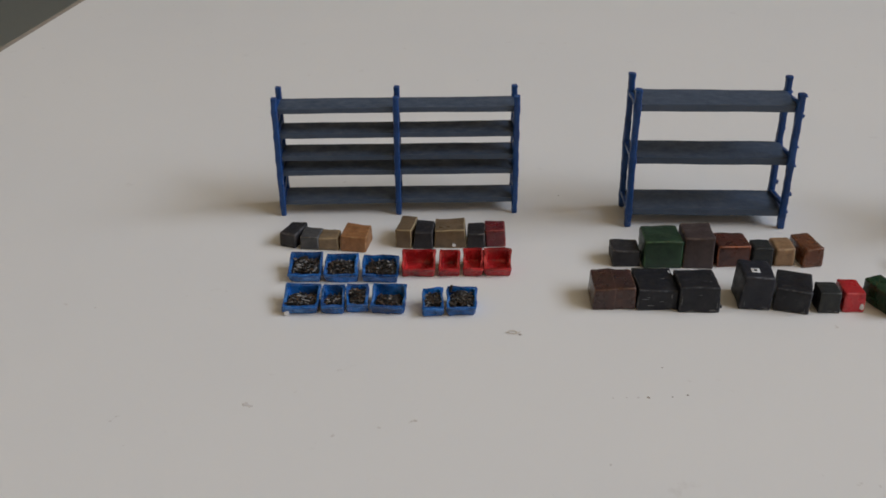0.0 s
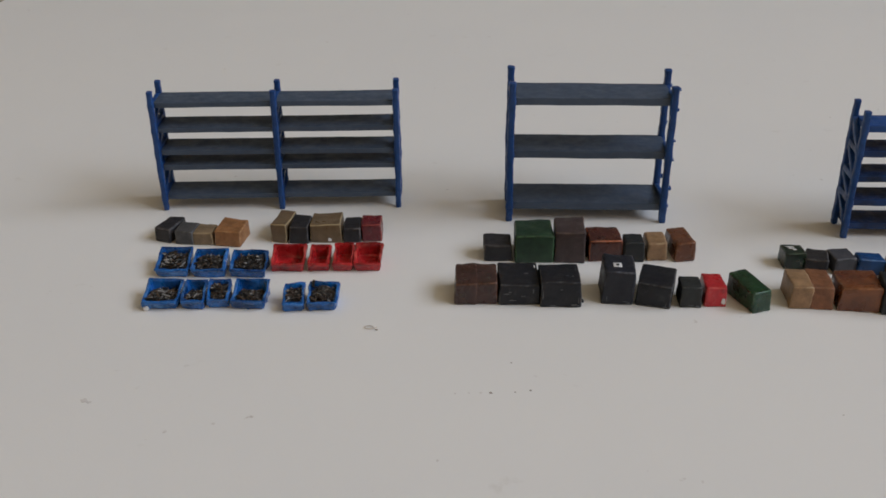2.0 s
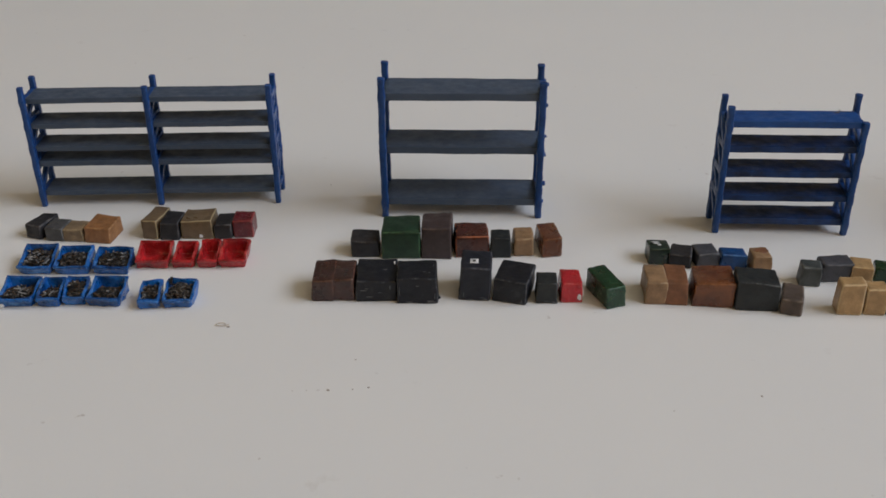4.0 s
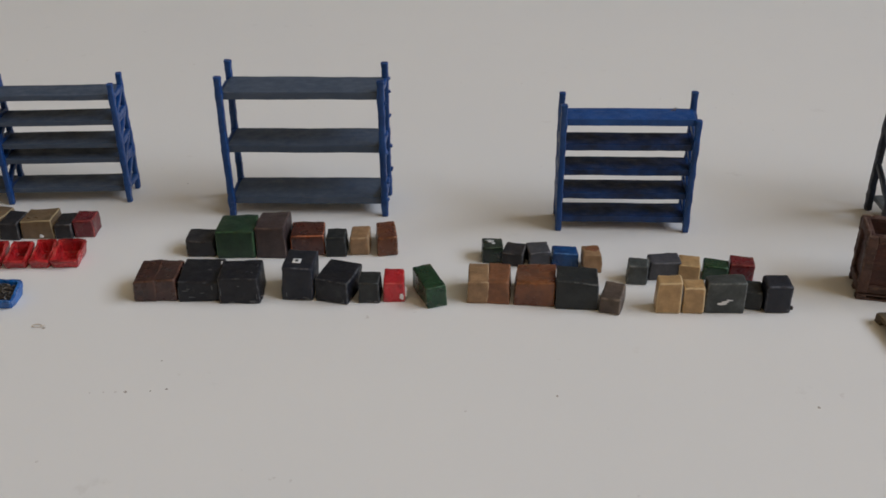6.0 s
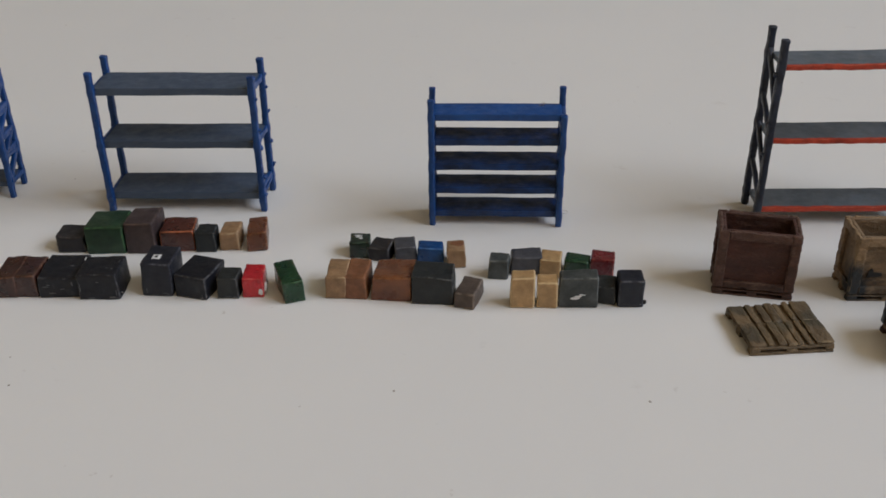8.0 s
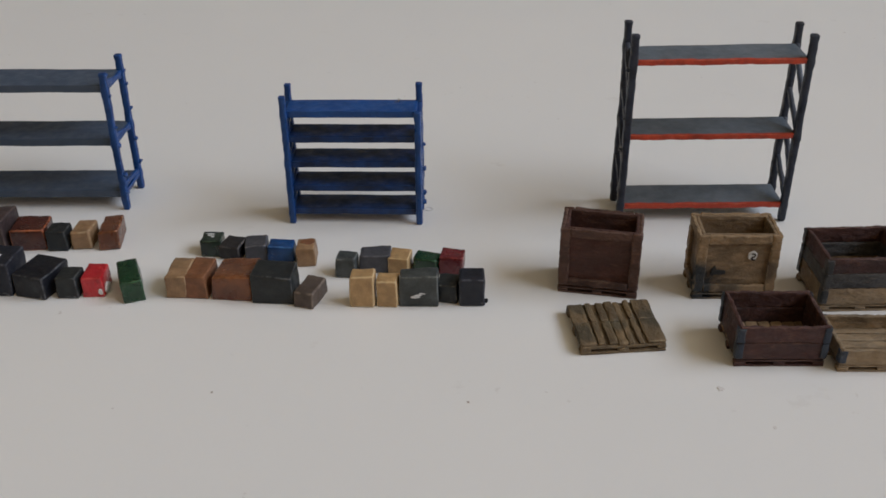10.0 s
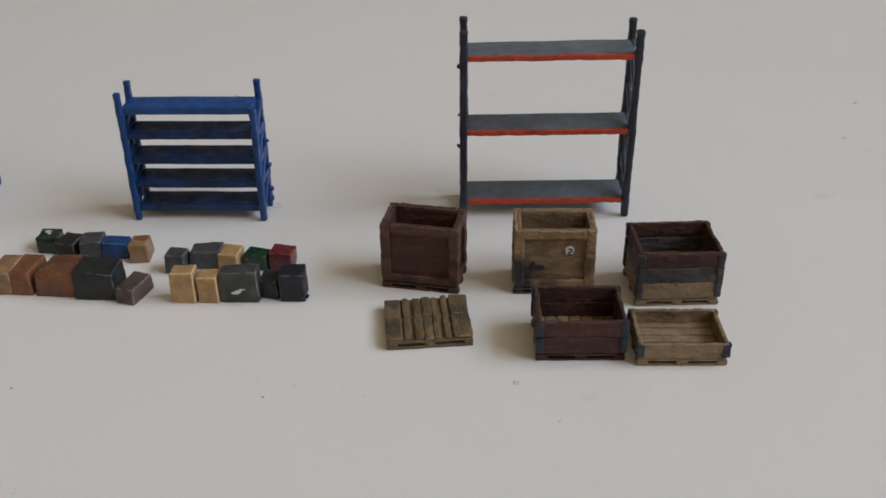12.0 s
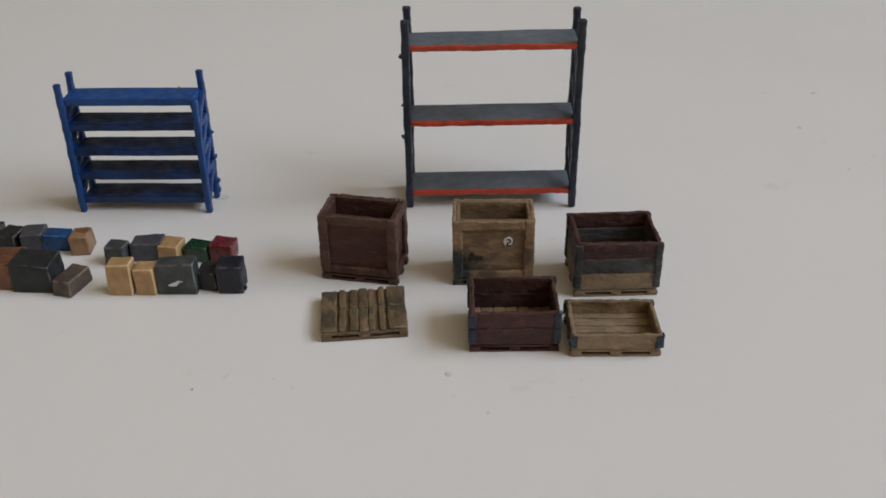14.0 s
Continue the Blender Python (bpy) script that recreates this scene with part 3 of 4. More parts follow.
for row in (
    (8.47, 4.54, -5, 0.3, 0.28, 0.32, "smoke", "small smoky grey model box"),
    (8.89, 4.72, 2, 0.45, 0.34, 0.3, "steel", "blue-grey painted model box"),
    (9.29, 4.66, -8, 0.31, 0.34, 0.29, "tan", "light tan cardboard-coloured model box"),
    (9.69, 4.69, -12, 0.38, 0.30, 0.25, "bottle", "small dark green model box"),
    (10.08, 4.68, -8, 0.34, 0.32, 0.30, "maroon", "dark red glossy model box"),
    (8.815, 3.735, -1, 0.34, 0.27, 0.5, "tan", "light tan upright model box"),
    (9.19, 3.75, -4, 0.3, 0.29, 0.42, "tan", "light tan model box, a little lower"),
    (9.625, 3.765, 0, 0.55, 0.27, 0.5, "smoke", "wide smoky grey model box with a white scrape"),
    (10.06, 3.90, -10, 0.29, 0.34, 0.31, "slate", "dark slate model box"),
    (10.4, 3.83, 2, 0.36, 0.34, 0.45, "ink", "blue-black upright model box"),
):
    carton(*row, group="boxes before the low rack")

# ---- picking bins and what fills them ----


def bin_mesh(w, d, hf, hb, t=0.045):
    """Open hopper bin: low front, higher back, hollow."""
    bm = bmesh.new()
    k = 0.90

    def ring(x0, y0, y1, zf, zb):
        return [bm.verts.new(c) for c in ((-x0, y0, zf), (x0, y0, zf), (x0, y1, zb), (-x0, y1, zb))]

    ob_, ot = ring(w / 2 * k, -d / 2 * k, d / 2 * k, 0, 0), ring(w / 2, -d / 2, d / 2, hf, hb)
    it, ib = ring(w / 2 - t, -d / 2 + t, d / 2 - t, hf, hb), ring(w / 2 * k - t, -d / 2 * k + t, d / 2 * k - t, t, t)
    bm.faces.new(ob_[::-1])
    bm.faces.new(ib)
    for a, b in ((ob_, ot), (ot, it), (it, ib)):
        for i in range(4):
            j = (i + 1) % 4
            bm.faces.new((a[i], a[j], b[j], b[i]))
    bmesh.ops.subdivide_edges(bm, edges=bm.edges[:], cuts=3, use_grid_fill=True)
    sharp = [e for e in bm.edges if len(e.link_faces) == 2 and e.calc_face_angle() > 0.7]
    bmesh.ops.bevel(bm, geom=sharp, offset=0.019, segments=3, affect="EDGES")
    mark_rub(bm)
    return bm


def picking_bin(x, y, yaw, w, d, colour, fill, label, group, seed):
    """Open hopper bin; fill: how high the scrap lies at the front, None where empty."""
    hf, hb, w, d, y = 0.15, 0.265, w * 1.06, d + 0.11, y - 0.055
    bm = bin_mesh(w, d, hf, hb)
    wobble(bm, 0.030, seed, 0.18)
    wobble(bm, 0.014, seed + 3, 0.06)
    mat = BIN_BLUE if colour == "blue" else BIN_RED
    ob = thing("picking_bin", x, y, 0, yaw, label, "bin", group)
    part("shell", bm, mat, ob)
    bm = bar((-w * 0.46, -d / 2 - 0.005, hf - 0.01), (w * 0.46, -d / 2 - 0.005, hf - 0.01), 0.04, 0.05, 0.014, 6)
    wobble(bm, 0.018, seed + 5, 0.12, floor=False)
    part("front_lip", bm, mat, ob)
    if fill is not None:
        rng = random.Random(seed)

        def level(u, q):
            rim = hf + (hb - hf) * (q + 0.5) - 0.03
            return min(rim, 0.06 + fill * (0.95 - (1.5 if fill < 0.11 else 0.3) * q) * (1.12 - 0.6 * abs(u)) + 0.035 * noise.noise(Vector((u * 5, q * 5, seed))))

        bm = bmesh.new()
        bmesh.ops.create_grid(bm, x_segments=14, y_segments=14, size=0.5)
        for v in bm.verts:
            u, q = v.co.x, v.co.y
            v.co = Vector((u * (w - 0.095), q * (d - 0.095), level(u, q) - 0.02))
        for _ in range(int(130 * w * d / 0.25)):
            u, q = rng.uniform(-0.42, 0.42), rng.uniform(-0.43, 0.41)
            a, b = rng.uniform(0, math.tau), rng.uniform(-0.7, 0.7)
            long, thin = rng.uniform(0.02, 0.10), rng.uniform(0.006, 0.018)
            m = Matrix.Translation((u * (w - 0.11), q * (d - 0.12), level(u, q) + rng.uniform(-0.005, 0.03))) @ Euler((b, b * 0.7, a)).to_matrix().to_4x4() @ Matrix.Diagonal((long, thin, thin * rng.uniform(0.4, 1), 1))
            made = bmesh.ops.create_cube(bm, size=1.4, matrix=m)["verts"]
            kind = rng.random()
            if kind < 0.36:
                for f in {f for v in made for f in v.link_faces}:
                    f.material_index = 1 if kind < 0.2 else 2
        heap = part("metal_scrap", bm, SCRAP)
        heap.data.materials.append(SCRAP_L)
        heap.data.materials.append(SCRAP_R)
        place(heap, x, y, 0, yaw, "heap of dark metal scrap and screws filling a bin", "scrap", kind="stuff")
    return ob


BF, BE = "small blue plastic-looking picking bin full of dark metal parts", "small red open picking bin, empty"
for k, (x, y, yaw, w, d, fill) in enumerate((
    (-3.60, 4.56, 3, 0.52, 0.45, 0.15),
    (-3.02, 4.56, 3, 0.53, 0.4, 0.12),
    (-2.39, 4.56, 1, 0.55, 0.35, 0.15),
    (-3.47, 3.57, 3, 0.52, 0.42, 0.10),
    (-2.99, 3.58, 3, 0.34, 0.37, 0.07),
    (-2.63, 3.63, 6, 0.32, 0.35, 0.16),
    (-2.15, 3.64, -1, 0.50, 0.4, 0.06),
    (-1.48, 3.57, 6, 0.31, 0.34, 0.15),
    (-1.05, 3.63, 3, 0.44, 0.36, 0.16),
)):
    picking_bin(x, y, yaw, w, d, "blue", fill, BF, "blue picking bins", 11 + k)
for k, (x, y, yaw, w, d) in enumerate((
    (-1.80, 4.79, 3, 0.52, 0.37),
    (-1.30, 4.82, 3, 0.32, 0.37),
    (-0.92, 4.87, 3, 0.32, 0.41),
    (-0.53, 4.89, 3, 0.43, 0.41),
)):
    picking_bin(x, y, yaw, w, d, "red", None, BE, "red picking bins", 31 + k)

# ---- pallets and crates ----


def plank(name, lo, hi, mat, parent, seed, rough=0.010, label="", bevel=0.012, fine=None, res=0.085):
    lo, hi = Vector(lo), Vector(hi)
    s = hi - lo
    n = [max(1, min(34, round(c / res))) for c in s]
    bm = block(s.x, s.y, s.z, bevel, 0, at=((lo.x + hi.x) / 2, (lo.y + hi.y) / 2, lo.z))
    for axis in range(3):
        for k in range(1, n[axis]):
            at = Vector((0, 0, 0))
            at[axis] = lo[axis] + s[axis] * k / n[axis]
            normal = Vector((0, 0, 0))
            normal[axis] = 1
            bmesh.ops.bisect_plane(bm, geom=bm.verts[:] + bm.edges[:] + bm.faces[:], plane_co=at, plane_no=normal)
    wobble(bm, rough, seed, 0.13, floor=lo.z < 0.001)
    wobble(bm, rough * 0.6 if fine is None else fine, seed + 7, 0.05, floor=lo.z < 0.001)
    return part(name, bm, mat, parent, label)


def pallet_base(ob, w, d, mat, deck_mat, seed, boards=7, top=0.145, slot=0.004, along="y"):
    for k in range(3):
        y = (-d / 2 + 0.055, 0, d / 2 - 0.055)[k]
        plank("skid", (-w / 2, y - 0.055, 0), (w / 2, y + 0.055, 0.025), mat, ob, seed + k)
        for j in range(3):
            x = (-w / 2 + 0.075, 0, w / 2 - 0.075)[j]
            plank("pallet_foot", (x - 0.075, y - 0.055, 0.025), (x + 0.075, y + 0.055, top - 0.072), mat, ob, seed + k + j * 0.3)
    for k in range(3):
        y = d / 3 * (k - 1)
        plank("cross_board", (-w / 2 + 0.01, y - d / 6 + 0.004, top - 0.072), (w / 2 - 0.01, y + d / 6 - 0.004, top - 0.045), mat, ob, seed + k * 1.9, 0.004)
    if along == "x":
        step = d / boards
        for k in range(boards):
            y = -d / 2 + step * k
            plank("deck_board", (-w / 2 + 0.02, y + 0.008, top - 0.045), (w / 2 - 0.02, y + step - 0.008, top), deck_mat, ob, seed + k * 0.7, 0.008, bevel=0.02)
        return
    step = w / boards
    for k in range(boards):
        x = -w / 2 + step * k
        gap = slot if k % 2 else 0.004
        plank("deck_board", (x + gap, -d / 2 + 0.035, top - 0.045), (x + step - gap, d / 2 - 0.035, top), deck_mat, ob, seed + k * 0.7, 0.007, bevel=0.02)


def flat_pallet(x, y, yaw, w, d, top):
    """Lone pallet: thick base with two fork slots, cut deck boards, some of them fused together."""
    ob = thing("flat_pallet", x, y, 0, yaw, "worn olive-brown wooden pallet lying flat on the table", "pallet")
    for k, py in enumerate((-d / 2 + 0.07, 0, d / 2 - 0.07)):
        plank("skid", (-w / 2, py - 0.07, 0), (w / 2, py + 0.07, 0.042), W_OLIVE, ob, 3.0 + k, 0.010)
        for j, (xa, xb) in enumerate(((-0.5, -0.38), (-0.07, 0.06), (0.40, 0.5))):
            plank("pallet_foot", (xa * w, py - 0.068, 0.042), (xb * w, py + 0.068, 0.085), W_OLIVE, ob, 3.3 + k + j, 0.008)
    plank("cross_board", (-w / 2 + 0.004, -d / 2 + 0.002, 0.085), (w / 2 - 0.004, d / 2 - 0.002, top - 0.034), W_OLIVE, ob, 5.0, 0.008)
    cuts = (0, 0.20, 0.315, 0.44, 0.555, 0.655, 0.765, 1)
    gaps = (0, 0.012, 0.027, 0.002, 0.002, 0.027, 0.017, 0)
    rng = random.Random(8)
    for k in range(7):
        xa, xb = -w / 2 + cuts[k] * w + gaps[k], -w / 2 + cuts[k + 1] * w - gaps[k + 1]
        split = 0.05 + rng.uniform(-0.05, 0.05)
        for ya, yb in ((-d / 2 + rng.uniform(0, 0.02), split - 0.004), (split + 0.004, d / 2 + rng.uniform(-0.03, 0.03))):
            plank("deck_board", (xa, ya, top - 0.036), (xb, yb, top + rng.uniform(-0.006, 0.016)), W_OLIVE, ob, 4.0 + k * 0.7 + ya, 0.012, bevel=0.024, res=0.06)
    return ob


flat_pallet(12.39, 3.08, 7.0, 1.17, 1.04, 0.165)


def frame_crate(x, y, yaw, w, d, h, mat, label, seed, panel=None):
    """Tall panelled crate, open on top, on a pallet."""
    ob = thing("wooden_crate", x, y, 0, yaw, label, "crate", "crates and pallets")
    pallet_base(ob, w, d, mat, mat, seed, boards=5)
    t, f, z0 = 0.05, 0.052, 0.145
    for s in (-1, 1):
        ya, yb = sorted((s * (d / 2 - f), s * (d / 2 - f - t)))
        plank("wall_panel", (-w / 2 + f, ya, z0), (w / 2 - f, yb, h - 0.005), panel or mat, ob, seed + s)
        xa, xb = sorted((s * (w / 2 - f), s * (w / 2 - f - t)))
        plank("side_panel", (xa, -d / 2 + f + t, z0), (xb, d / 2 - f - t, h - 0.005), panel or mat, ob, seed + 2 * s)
        ya, yb = sorted((s * d / 2, s * (d / 2 - f)))
        for z, r in ((z0 - 0.02, 0.12), (h - 0.14, 0.14)):
            plank("rail", (-w / 2 + 0.145, ya, z), (w / 2 - 0.145, yb, z + r), mat, ob, seed + z + s, 0.009, bevel=0.018, fine=0.014, res=0.036)
        for q in (-1, 1):
            xa, xb = sorted((q * w / 2, q * (w / 2 - 0.145)))
            plank("corner_post", (xa, ya, z0 - 0.02), (xb, yb, h), mat, ob, seed + q + s * 0.4, 0.009, bevel=0.018, fine=0.014, res=0.036)
        xa, xb = sorted((s * w / 2, s * (w / 2 - f)))
        for z, r in ((z0 - 0.02, 0.12), (h - 0.14, 0.14)):
            plank("side_rail", (xa, -d / 2 + f, z), (xb, d / 2 - f, z + r), mat, ob, seed + z - s, 0.009, bevel=0.018, fine=0.014, res=0.036)
        for q in (-1, 1):
            ya, yb = sorted((q * (d / 2 - f), q * (d / 2 - 0.14)))
            plank("side_batten", (xa, ya, z0 + 0.10), (xb, yb, h - 0.14), mat, ob, seed + q * 0.6 + s)
    return ob


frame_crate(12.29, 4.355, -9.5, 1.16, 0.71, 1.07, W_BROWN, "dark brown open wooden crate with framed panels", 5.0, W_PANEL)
khaki = frame_crate(14.19, 4.30, 0.6, 1.17, 0.71, 1.06, W_KHAKI, "khaki open wooden crate with a white stencil mark", 9.0, W_KHAKI_RECESS)


def collar_crate(x, y, yaw, w, d, levels, mats, label, seed, deck, hinge=None, along="y"):
    """Pallet collars stacked on a pallet, with hinged metal corners."""
    ob = thing("collar_crate", x, y, 0, yaw, label, "crate", "crates and pallets")
    pallet_base(ob, w, d, W_RED if mats[0] is W_RED else W_TAUPE, deck, seed, boards=7 if along == "y" else 5, along=along)
    t, z0, full = 0.055, 0.145, 0.145 + sum(levels) - 0.03
    for s in (-1, 1):
        ya, yb = sorted((s * (d / 2 - 0.018), s * (d / 2 - 0.036)))
        plank("liner", (-w / 2 + 0.06, ya, 0.12), (w / 2 - 0.06, yb, full), mats[-1], ob, seed, 0.0)
        xa, xb = sorted((s * (w / 2 - 0.03), s * (w / 2 - 0.046)))
        plank("liner", (xa, -d / 2 + 0.06, 0.12), (xb, d / 2 - 0.06, full), mats[-1], ob, seed, 0.0)
    for k, high in enumerate(levels):
        m, plate = mats[k], high * (0.88 if k == len(levels) - 1 else 0.96)
        for s in (-1, 1):
            ya, yb = sorted((s * d / 2, s * (d / 2 - t)))
            plank("collar_board", (-w / 2 + 0.01, ya, z0 - (0.003 if k else 0.03)), (w / 2 - 0.01, yb, z0 + high - 0.010), m, ob, seed + k + s, 0.008, bevel=0.017, fine=0.015, res=0.04)
            xa, xb = sorted((s * (w / 2 - 0.01), s * (w / 2 - 0.01 - t)))
            plank("collar_board", (xa, -d / 2 + t, z0 - (0.003 if k else 0.03)), (xb, d / 2 - t, z0 + high - 0.010), m, ob, seed + k - s * 2, 0.008, bevel=0.017, fine=0.015, res=0.04)
        for sx in (-1, 1):
            for sy in (-1, 1):
                bm = block(0.09, 0.022, plate, 0.008, 3, at=(sx * (w / 2 - 0.04), sy * (d / 2 + 0.008), z0 + 0.002))
                other = block(0.022, 0.09, plate, 0.008, 3, at=(sx * (w / 2 + 0.006), sy * (d / 2 - 0.04), z0 + 0.002))
                me = bpy.data.meshes.new("tmp")
                other.to_mesh(me)
                other.free()
                bm.from_mesh(me)
                bpy.data.meshes.remove(me)
                wobble(bm, 0.012, seed + k + sx + sy * 0.3, 0.12, floor=False)
                wobble(bm, 0.008, seed + k + sx, 0.05, floor=False)
                part("corner_hinge", bm, hinge or HINGE, ob, "blue-grey metal corner hinge")
        z0 += high
    return ob


collar_crate(15.92, 4.15, 3.5, 1.20, 0.95, (0.245, 0.245, 0.245), (W_TAUPE, W_SLATE, W_RED), "wooden box of three stacked collars, taupe, slate and red-brown", 14.0, W_TAUPE, HINGE_G)
collar_crate(14.445, 2.77, 1.5, 1.18, 0.90, (0.24, 0.245), (W_RED, W_RED), "red-brown wooden box of two stacked collars, open on top", 18.0, W_KHAKI)
collar_crate(15.765, 2.66, 1.2, 1.19, 0.85, (0.21,), (W_TAUPE,), "low taupe wooden collar box on a pallet, open on top", 22.0, W_TAUPE, along="x")


# ---- marks, labels and chips that belong to boxes and crates ----


def thing_at(name, x, y):
    """The top-level thing of that kind whose origin is nearest to x, y."""
    return min((o for o in bpy.data.objects if o.name.split(".")[0] == name), key=lambda o: (o.location - Vector((x, y, 0)) * S).length)


def flake(rx, ry, thick, seed, sides=9, rough=0.25):
    """A thin uneven patch, lying in the plane z = 0."""
    rng = random.Random(seed)
    bm = bmesh.new()
    ring = []
    for k in range(sides):
        a = math.tau * k / sides
        r = 1 + rng.uniform(-rough, rough)
        ring.append(bm.verts.new((rx * r * math.cos(a), ry * r * math.sin(a), 0)))
    face = bm.faces.new(ring)
    up = bmesh.ops.extrude_face_region(bm, geom=[face])["geom"]
    for v in up:
        if isinstance(v, bmesh.types.BMVert):
            v.co = Vector((v.co.x * 0.92, v.co.y * 0.92, thick))
    return bm


def on_face(bm, x, y, z, side):
    """Moves a patch on to a thing's top or front."""
    turn = pose(x, y, z) if side == "top" else pose(x, y, z, 90)
    bmesh.ops.transform(bm, matrix=turn, verts=bm.verts)
    return bm


def surface(ob, x, v, side):
    """Where the top or front of a box lies at x and y, or x and z."""
    me = ob.data
    tree = BVHTree.FromPolygons([p.co / S for p in me.vertices], [tuple(f.vertices) for f in me.polygons])
    if side == "top":
        return tree.ray_cast(Vector((x, v, 9)), Vector((0, 0, -1)))[0].z
    if side == "right":
        return tree.ray_cast(Vector((9, x, v)), Vector((-1, 0, 0)))[0].x
    return tree.ray_cast(Vector((x, -9, v)), Vector((0, 1, 0)))[0].y


def patch(name, bm, ob, x, v, side, mat, label_text, sink=0.003):
    at = surface(ob, x, v, side)
    if side == "right":
        bmesh.ops.transform(bm, matrix=pose(at - sink, x, v, 90, 0, 90), verts=bm.verts)
    else:
        bm = on_face(bm, x, v, at - sink, "top") if side == "top" else on_face(bm, x, at + sink, v, "front")
    return part(name, bm, mat, ob, label_text)


SCUFF = paint("scuff_grey", (0.15, 0.15, 0.155), (0.07, 0.07, 0.075), grime=0.0)
tall = thing_at("storage_box", 3.33, 4.08)
label = patch("label", block(0.125, 0.13, 0.012, 0.003, 1), tall, -0.01, -0.08, "top", WHITE, "small white paper label")
part("print", on_face(block(0.045, 0.05, 0.006, 0.001, 0), -0.01, -0.08, surface(tall, -0.01, -0.08, "top") + 0.008, "top"), BLACK, label, "dark square print")
red_box = thing_at("storage_box", 4.77, 4.0)
patch("chip", flake(0.12, 0.07, 0.03, 4), red_box, -0.06, 0.10, "right", WHITE, "white chip of bare plastic")
patch("chip", flake(0.03, 0.05, 0.014, 5), red_box, 0.12, 0.09, "front", WHITE, "white chip of bare plastic")
u_box = thing_at("storage_box", 6.25, 5.17)
for k in range(3):
    patch("mark", flake(0.06 - 0.012 * k, 0.016, 0.010, 70 + k, 9, 0.4), u_box, -0.04 + 0.03 * k, 0.08 - 0.05 * k, "top", WHITE, "white paint smear")
patch("stain", flake(0.10, 0.085, 0.008, 33, 11, 0.35), thing_at("storage_box", 7.81, 4.9), 0.02, 0.05, "top", CARD["sienna"], "brown paint on the top")
smoky = thing_at("storage_box", 9.66, 3.78)
for k, (x, z, rx, ry) in enumerate(((-0.05, 0.17, 0.07, 0.018), (0.0, 0.205, 0.06, 0.014), (0.05, 0.235, 0.05, 0.010), (-0.02, 0.185, 0.03, 0.03))):
    patch("scrape", flake(rx, ry, 0.010, 20 + k), smoky, x, z, "front", WHITE, "white scrape in the paint", 0.003 - 0.001 * k)
for k, (x, y, px, pz, rx, ry) in enumerate((
    (1.90, 4.07, 0.2, 0.24, 0.010, 0.05), (1.90, 4.07, -0.1, 0.09, 0.06, 0.007), (1.90, 4.07, 0.05, 0.16, 0.035, 0.006), (2.49, 3.98, 0.2, 0.05, 0.05, 0.007),
    (2.49, 3.98, -0.27, 0.2, 0.007, 0.09), (2.49, 3.98, 0.0, 0.3, 0.03, 0.006), (3.96, 4.04, 0.19, 0.05, 0.006, 0.05), (4.43, 3.92, 0.0, 0.04, 0.06, 0.006),
    (3.35, 4.07, 0.12, 0.06, 0.04, 0.006), (3.35, 4.07, -0.16, 0.10, 0.006, 0.05), (2.49, 3.98, 0.26, 0.12, 0.005, 0.06), (10.40, 3.83, 0.14, 0.06, 0.02, 0.006),
    (2.49, 3.95, 0.21, 0.035, 0.06, 0.012), (2.49, 3.95, -0.12, 0.03, 0.05, 0.007), (1.87, 4.04, -0.2, 0.2, 0.05, 0.006), (1.87, 4.04, -0.15, 0.23, 0.03, 0.005), (3.94, 4.03, 0.18, 0.03, 0.03, 0.014),
    (3.94, 4.03, -0.05, 0.03, 0.05, 0.006), (4.43, 3.92, 0.1, 0.03, 0.03, 0.012), (3.35, 4.07, 0.16, 0.03, 0.03, 0.016), (3.35, 4.07, -0.05, 0.025, 0.05, 0.006),
)):
    patch("scuff", flake(rx, ry, 0.007, 40 + k), thing_at("storage_box", x, y), px, pz, "front", SCUFF, "pale scuff in the paint")
for bx, by, px, py, rx, ry in ((1.87, 4.04, 0.26, 0.22, 0.018, 0.05), (1.87, 4.04, 0.12, 0.0, 0.03, 0.012), (2.49, 3.95, 0.1, -0.08, 0.04, 0.008), (2.49, 3.95, 0.18, -0.1, 0.02, 0.01), (2.49, 3.95, 0.24, 0.1, 0.007, 0.048)):
    patch("chip", flake(rx, ry, 0.008, round(rx * 999 + px * 50), 9, 0.4), thing_at("storage_box", bx, by), px, py, "top", SCUFF if ry < 0.05 else WHITE, "pale chip in the paint")
patch("blob", flake(0.035, 0.03, 0.012, 58), thing_at("storage_box", -1.38, 5.8), 0.06, 0.06, "front", WHITE, "small white paint blob")

disc = part("stencil", on_face(flake(0.068, 0.075, 0.022, 51, 14, 0.08), 0.21, -0.308, 0.72, "front"), WHITE, khaki, "white stencil patch with a dark sign")
for x, z, a, b in ((0.215, 0.755, 0.05, 0.022), (0.24, 0.73, 0.026, 0.03), (0.215, 0.705, 0.045, 0.02), (0.195, 0.68, 0.026, 0.026), (0.22, 0.66, 0.055, 0.02)):
    part("bar", on_face(block(a, b, 0.008, 0.002, 0), x, -0.327, z, "front"), BLACK, disc)
for k, (x, z, a, b) in enumerate(((-0.24, 0.445, 0.11, 0.035), (-0.31, 0.475, 0.04, 0.06), (-0.33, 0.42, 0.03, 0.04))):
    part("stain", on_face(flake(a, b, 0.020, 60 + k), x, -0.308 + 0.0012 * k, z, "front"), BLACK, khaki, "black paint stain")
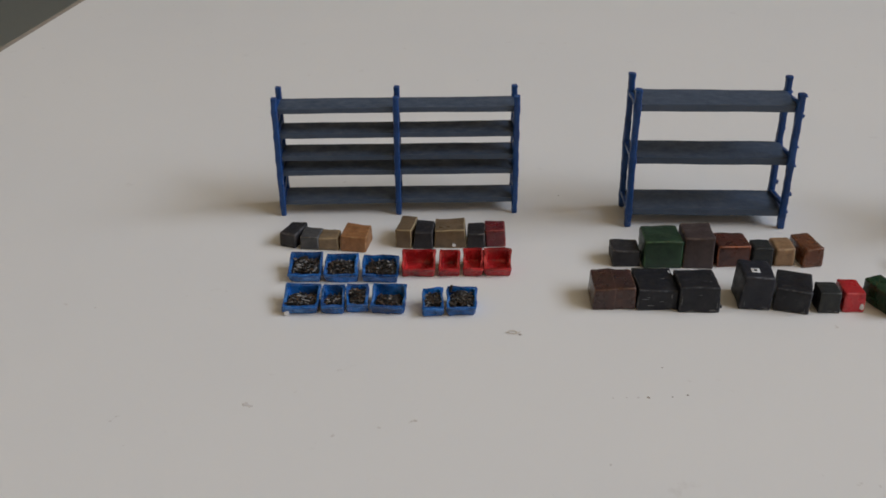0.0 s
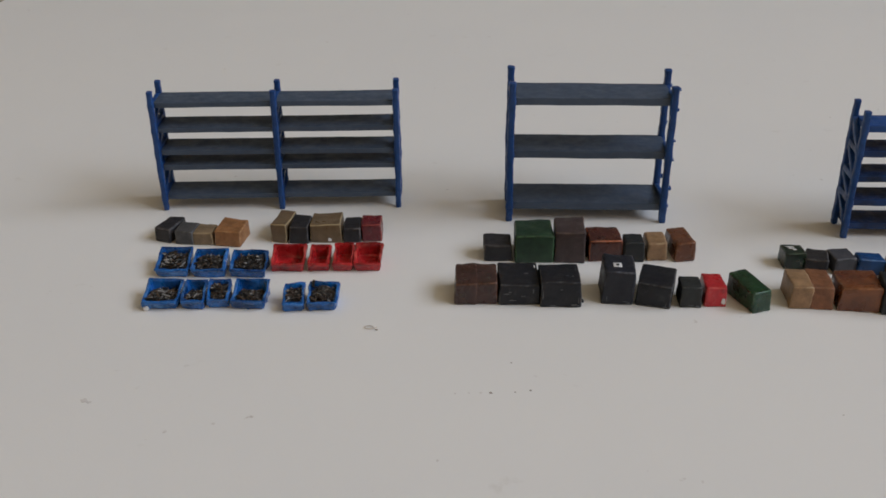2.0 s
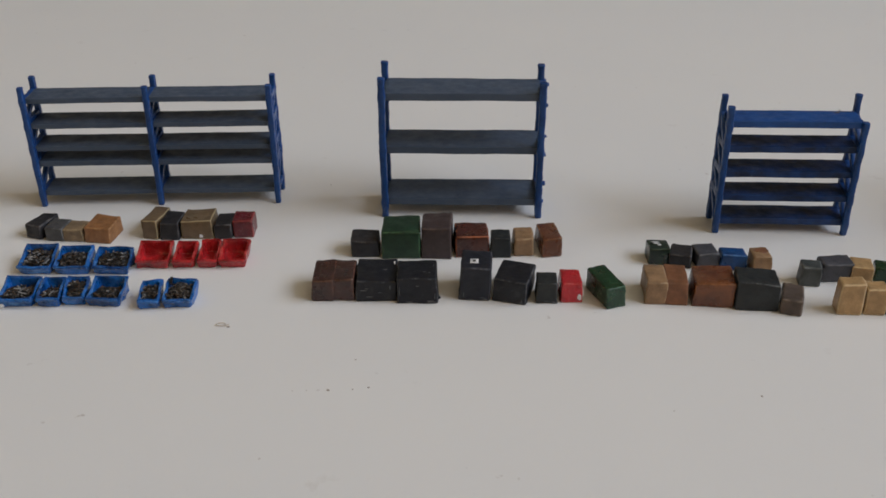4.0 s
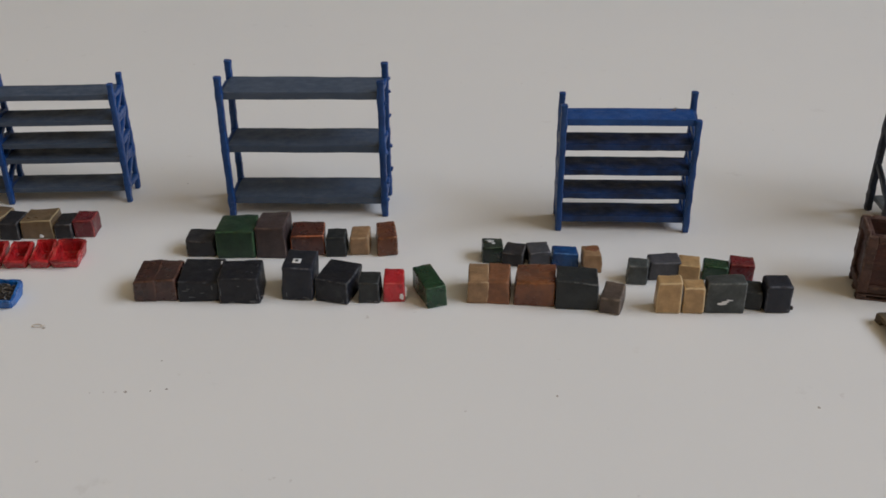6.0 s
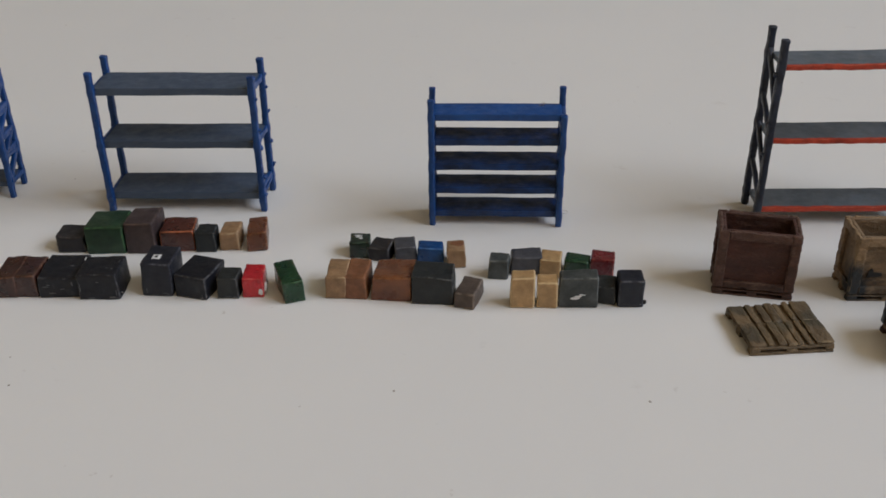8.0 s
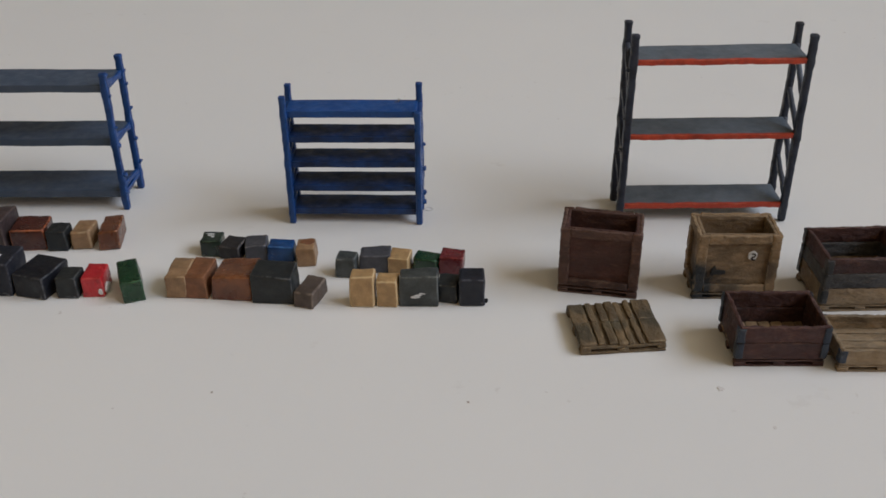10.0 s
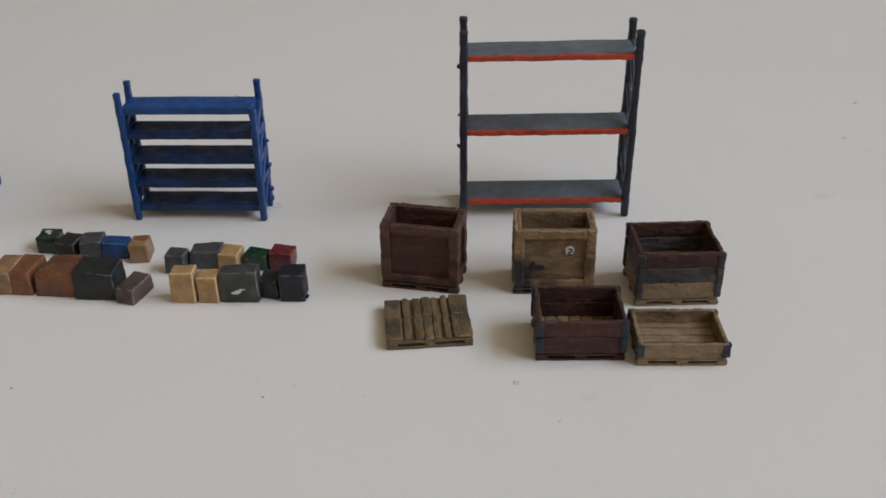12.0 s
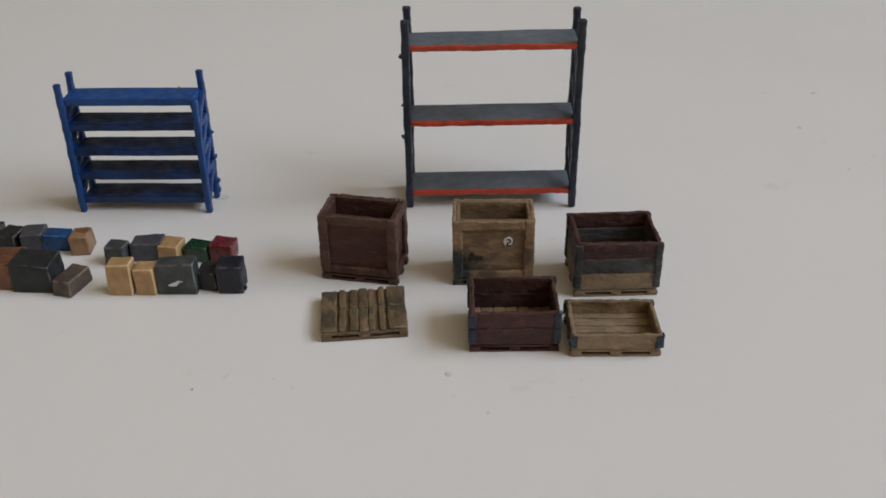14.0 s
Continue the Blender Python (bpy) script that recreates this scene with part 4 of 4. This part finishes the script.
for bx, by, px, py in ((2.49, 3.95, 0.31, -0.24), (10.4, 3.83, 0.19, -0.12)):
    bm = block(0.05, 0.06, 0.05, 0.016, 2, at=(px, py, 0.05))
    wobble(bm, 0.025, bx, 0.08, floor=False)
    part("burr", bm, CARD["black"], thing_at("storage_box", bx, by), "rough burr at the foot")
bins = sorted((o for o in bpy.data.objects if o.name.split(".")[0] == "picking_bin"), key=lambda o: o.location.y)
corner = min(bins, key=lambda o: (o.location - Vector((-3.44, 3.53, 0)) * S).length)
bm = block(0.09, 0.07, 0.07, 0.025, 2, at=(-0.21, -0.255, 0.0))
wobble(bm, 0.02, 3, 0.08)
part("glue_blob", bm, WHITE, corner, "white lump of glue")
corner = min(bins, key=lambda o: (o.location - Vector((-1.05, 3.59, 0)) * S).length)
bm = bar((-0.17, 0.17, 0.2), (-0.14, 0.19, 0.30), 0.05, 0.04, 0.012, 3)
wobble(bm, 0.015, 4, 0.08, floor=False)
part("stray_scrap", bm, SCRAP, corner, "dark piece of scrap sticking up")

# ---- crumbs on the table ----
CRUMB = paint("crumb", (0.42, 0.37, 0.33), (0.34, 0.29, 0.25))
FAINT = paint("faint_smudge", (0.70, 0.67, 0.65), (0.64, 0.61, 0.59), grime=0.0)
for k, (x, y, r, mat) in enumerate((
    (1.50, 1.46, 0.0176, CRUMB), (2.02, 1.54, 0.0144, CRUMB), (1.82, 1.49, 0.0096, CRUMB), (1.04, 1.42, 0.0128, FAINT), (1.22, 1.44, 0.0112, FAINT),
    (1.37, 1.45, 0.016, FAINT), (7.10, 1.58, 0.016, CRUMB), (10.38, 1.47, 0.0192, CRUMB), (13.60, 1.82, 0.04, FAINT),
    (1.77, 2.16, 0.0112, CRUMB), (0.90, 0.09, 0.016, FAINT), (5.93, 1.23, 0.0128, FAINT), (14.10, 1.09, 0.02, FAINT), (19.46, 2.55, 0.016, CRUMB),
    (-3.74, 1.01, 0.04, FAINT), (-3.66, 0.99, 0.024, FAINT), (21.04, 11.55, 0.048, FAINT), (20.24, 9.72, 0.04, FAINT), (0.57, 7.79, 0.012, CRUMB),
)):
    place(part("crumb", flake(r * 1.3, r, r * 0.2, 80 + k, 11, 0.4), mat), x, y, 0, 37 * k, "tiny dry paint crumb on the white table", "crumb", "crumbs on the table")


def fibre(points, thick, mat, label_text):
    cu = bpy.data.curves.new("fibre", "CURVE")
    cu.dimensions, cu.bevel_depth, cu.bevel_resolution = "3D", thick * S, 1
    sp = cu.splines.new("POLY")
    sp.points.add(len(points) - 1)
    for p, c in zip(sp.points, points):
        p.co = (*(Vector(c) * S), 1)
    bm = bmesh.new()
    ob = new("tmp", cu)
    me = bpy.data.meshes.new_from_object(ob)
    bpy.data.objects.remove(ob)
    bm.from_mesh(me)
    bpy.data.meshes.remove(me)
    bmesh.ops.scale(bm, vec=(87, 87, 87), verts=bm.verts)
    return tagged(part("fibre", bm, mat), label_text, "fibre")


TAN_FIBRE = paint("fibre_tan", (0.54, 0.43, 0.33), (0.60, 0.52, 0.44), grime=0.0)
fibre([(-0.27 + (0.055 + 0.006 * k) * math.cos(0.7 * k), 2.93 + 0.045 * math.sin(0.7 * k), 0.008 + 0.002 * k) for k in range(10)], 0.006, TAN_FIBRE, "curled tan fibre lying on the table")
place(part("crumb", flake(0.024, 0.018, 0.012, 99, 9, 0.4), CRUMB), -0.165, 2.89, 0, 20, "brown crumb beside a curled fibre", "crumb", "crumbs on the table")
fibre([(9.62 + 0.07 * math.cos(a), 6.69 + 0.06 * math.sin(a), 0.006) for a in [0.5 * k for k in range(13)]], 0.005, FAINT, "thin curled grey hair on the table")
fibre([(9.16 + 0.01 * k * math.sin(k), 6.55, 1.99 + 0.03 * k) for k in range(4)] + [(9.20, 6.55, 2.06), (9.10, 6.56, 2.0)], 0.006, CRUMB, "thin dark hair stuck on the top shelf")
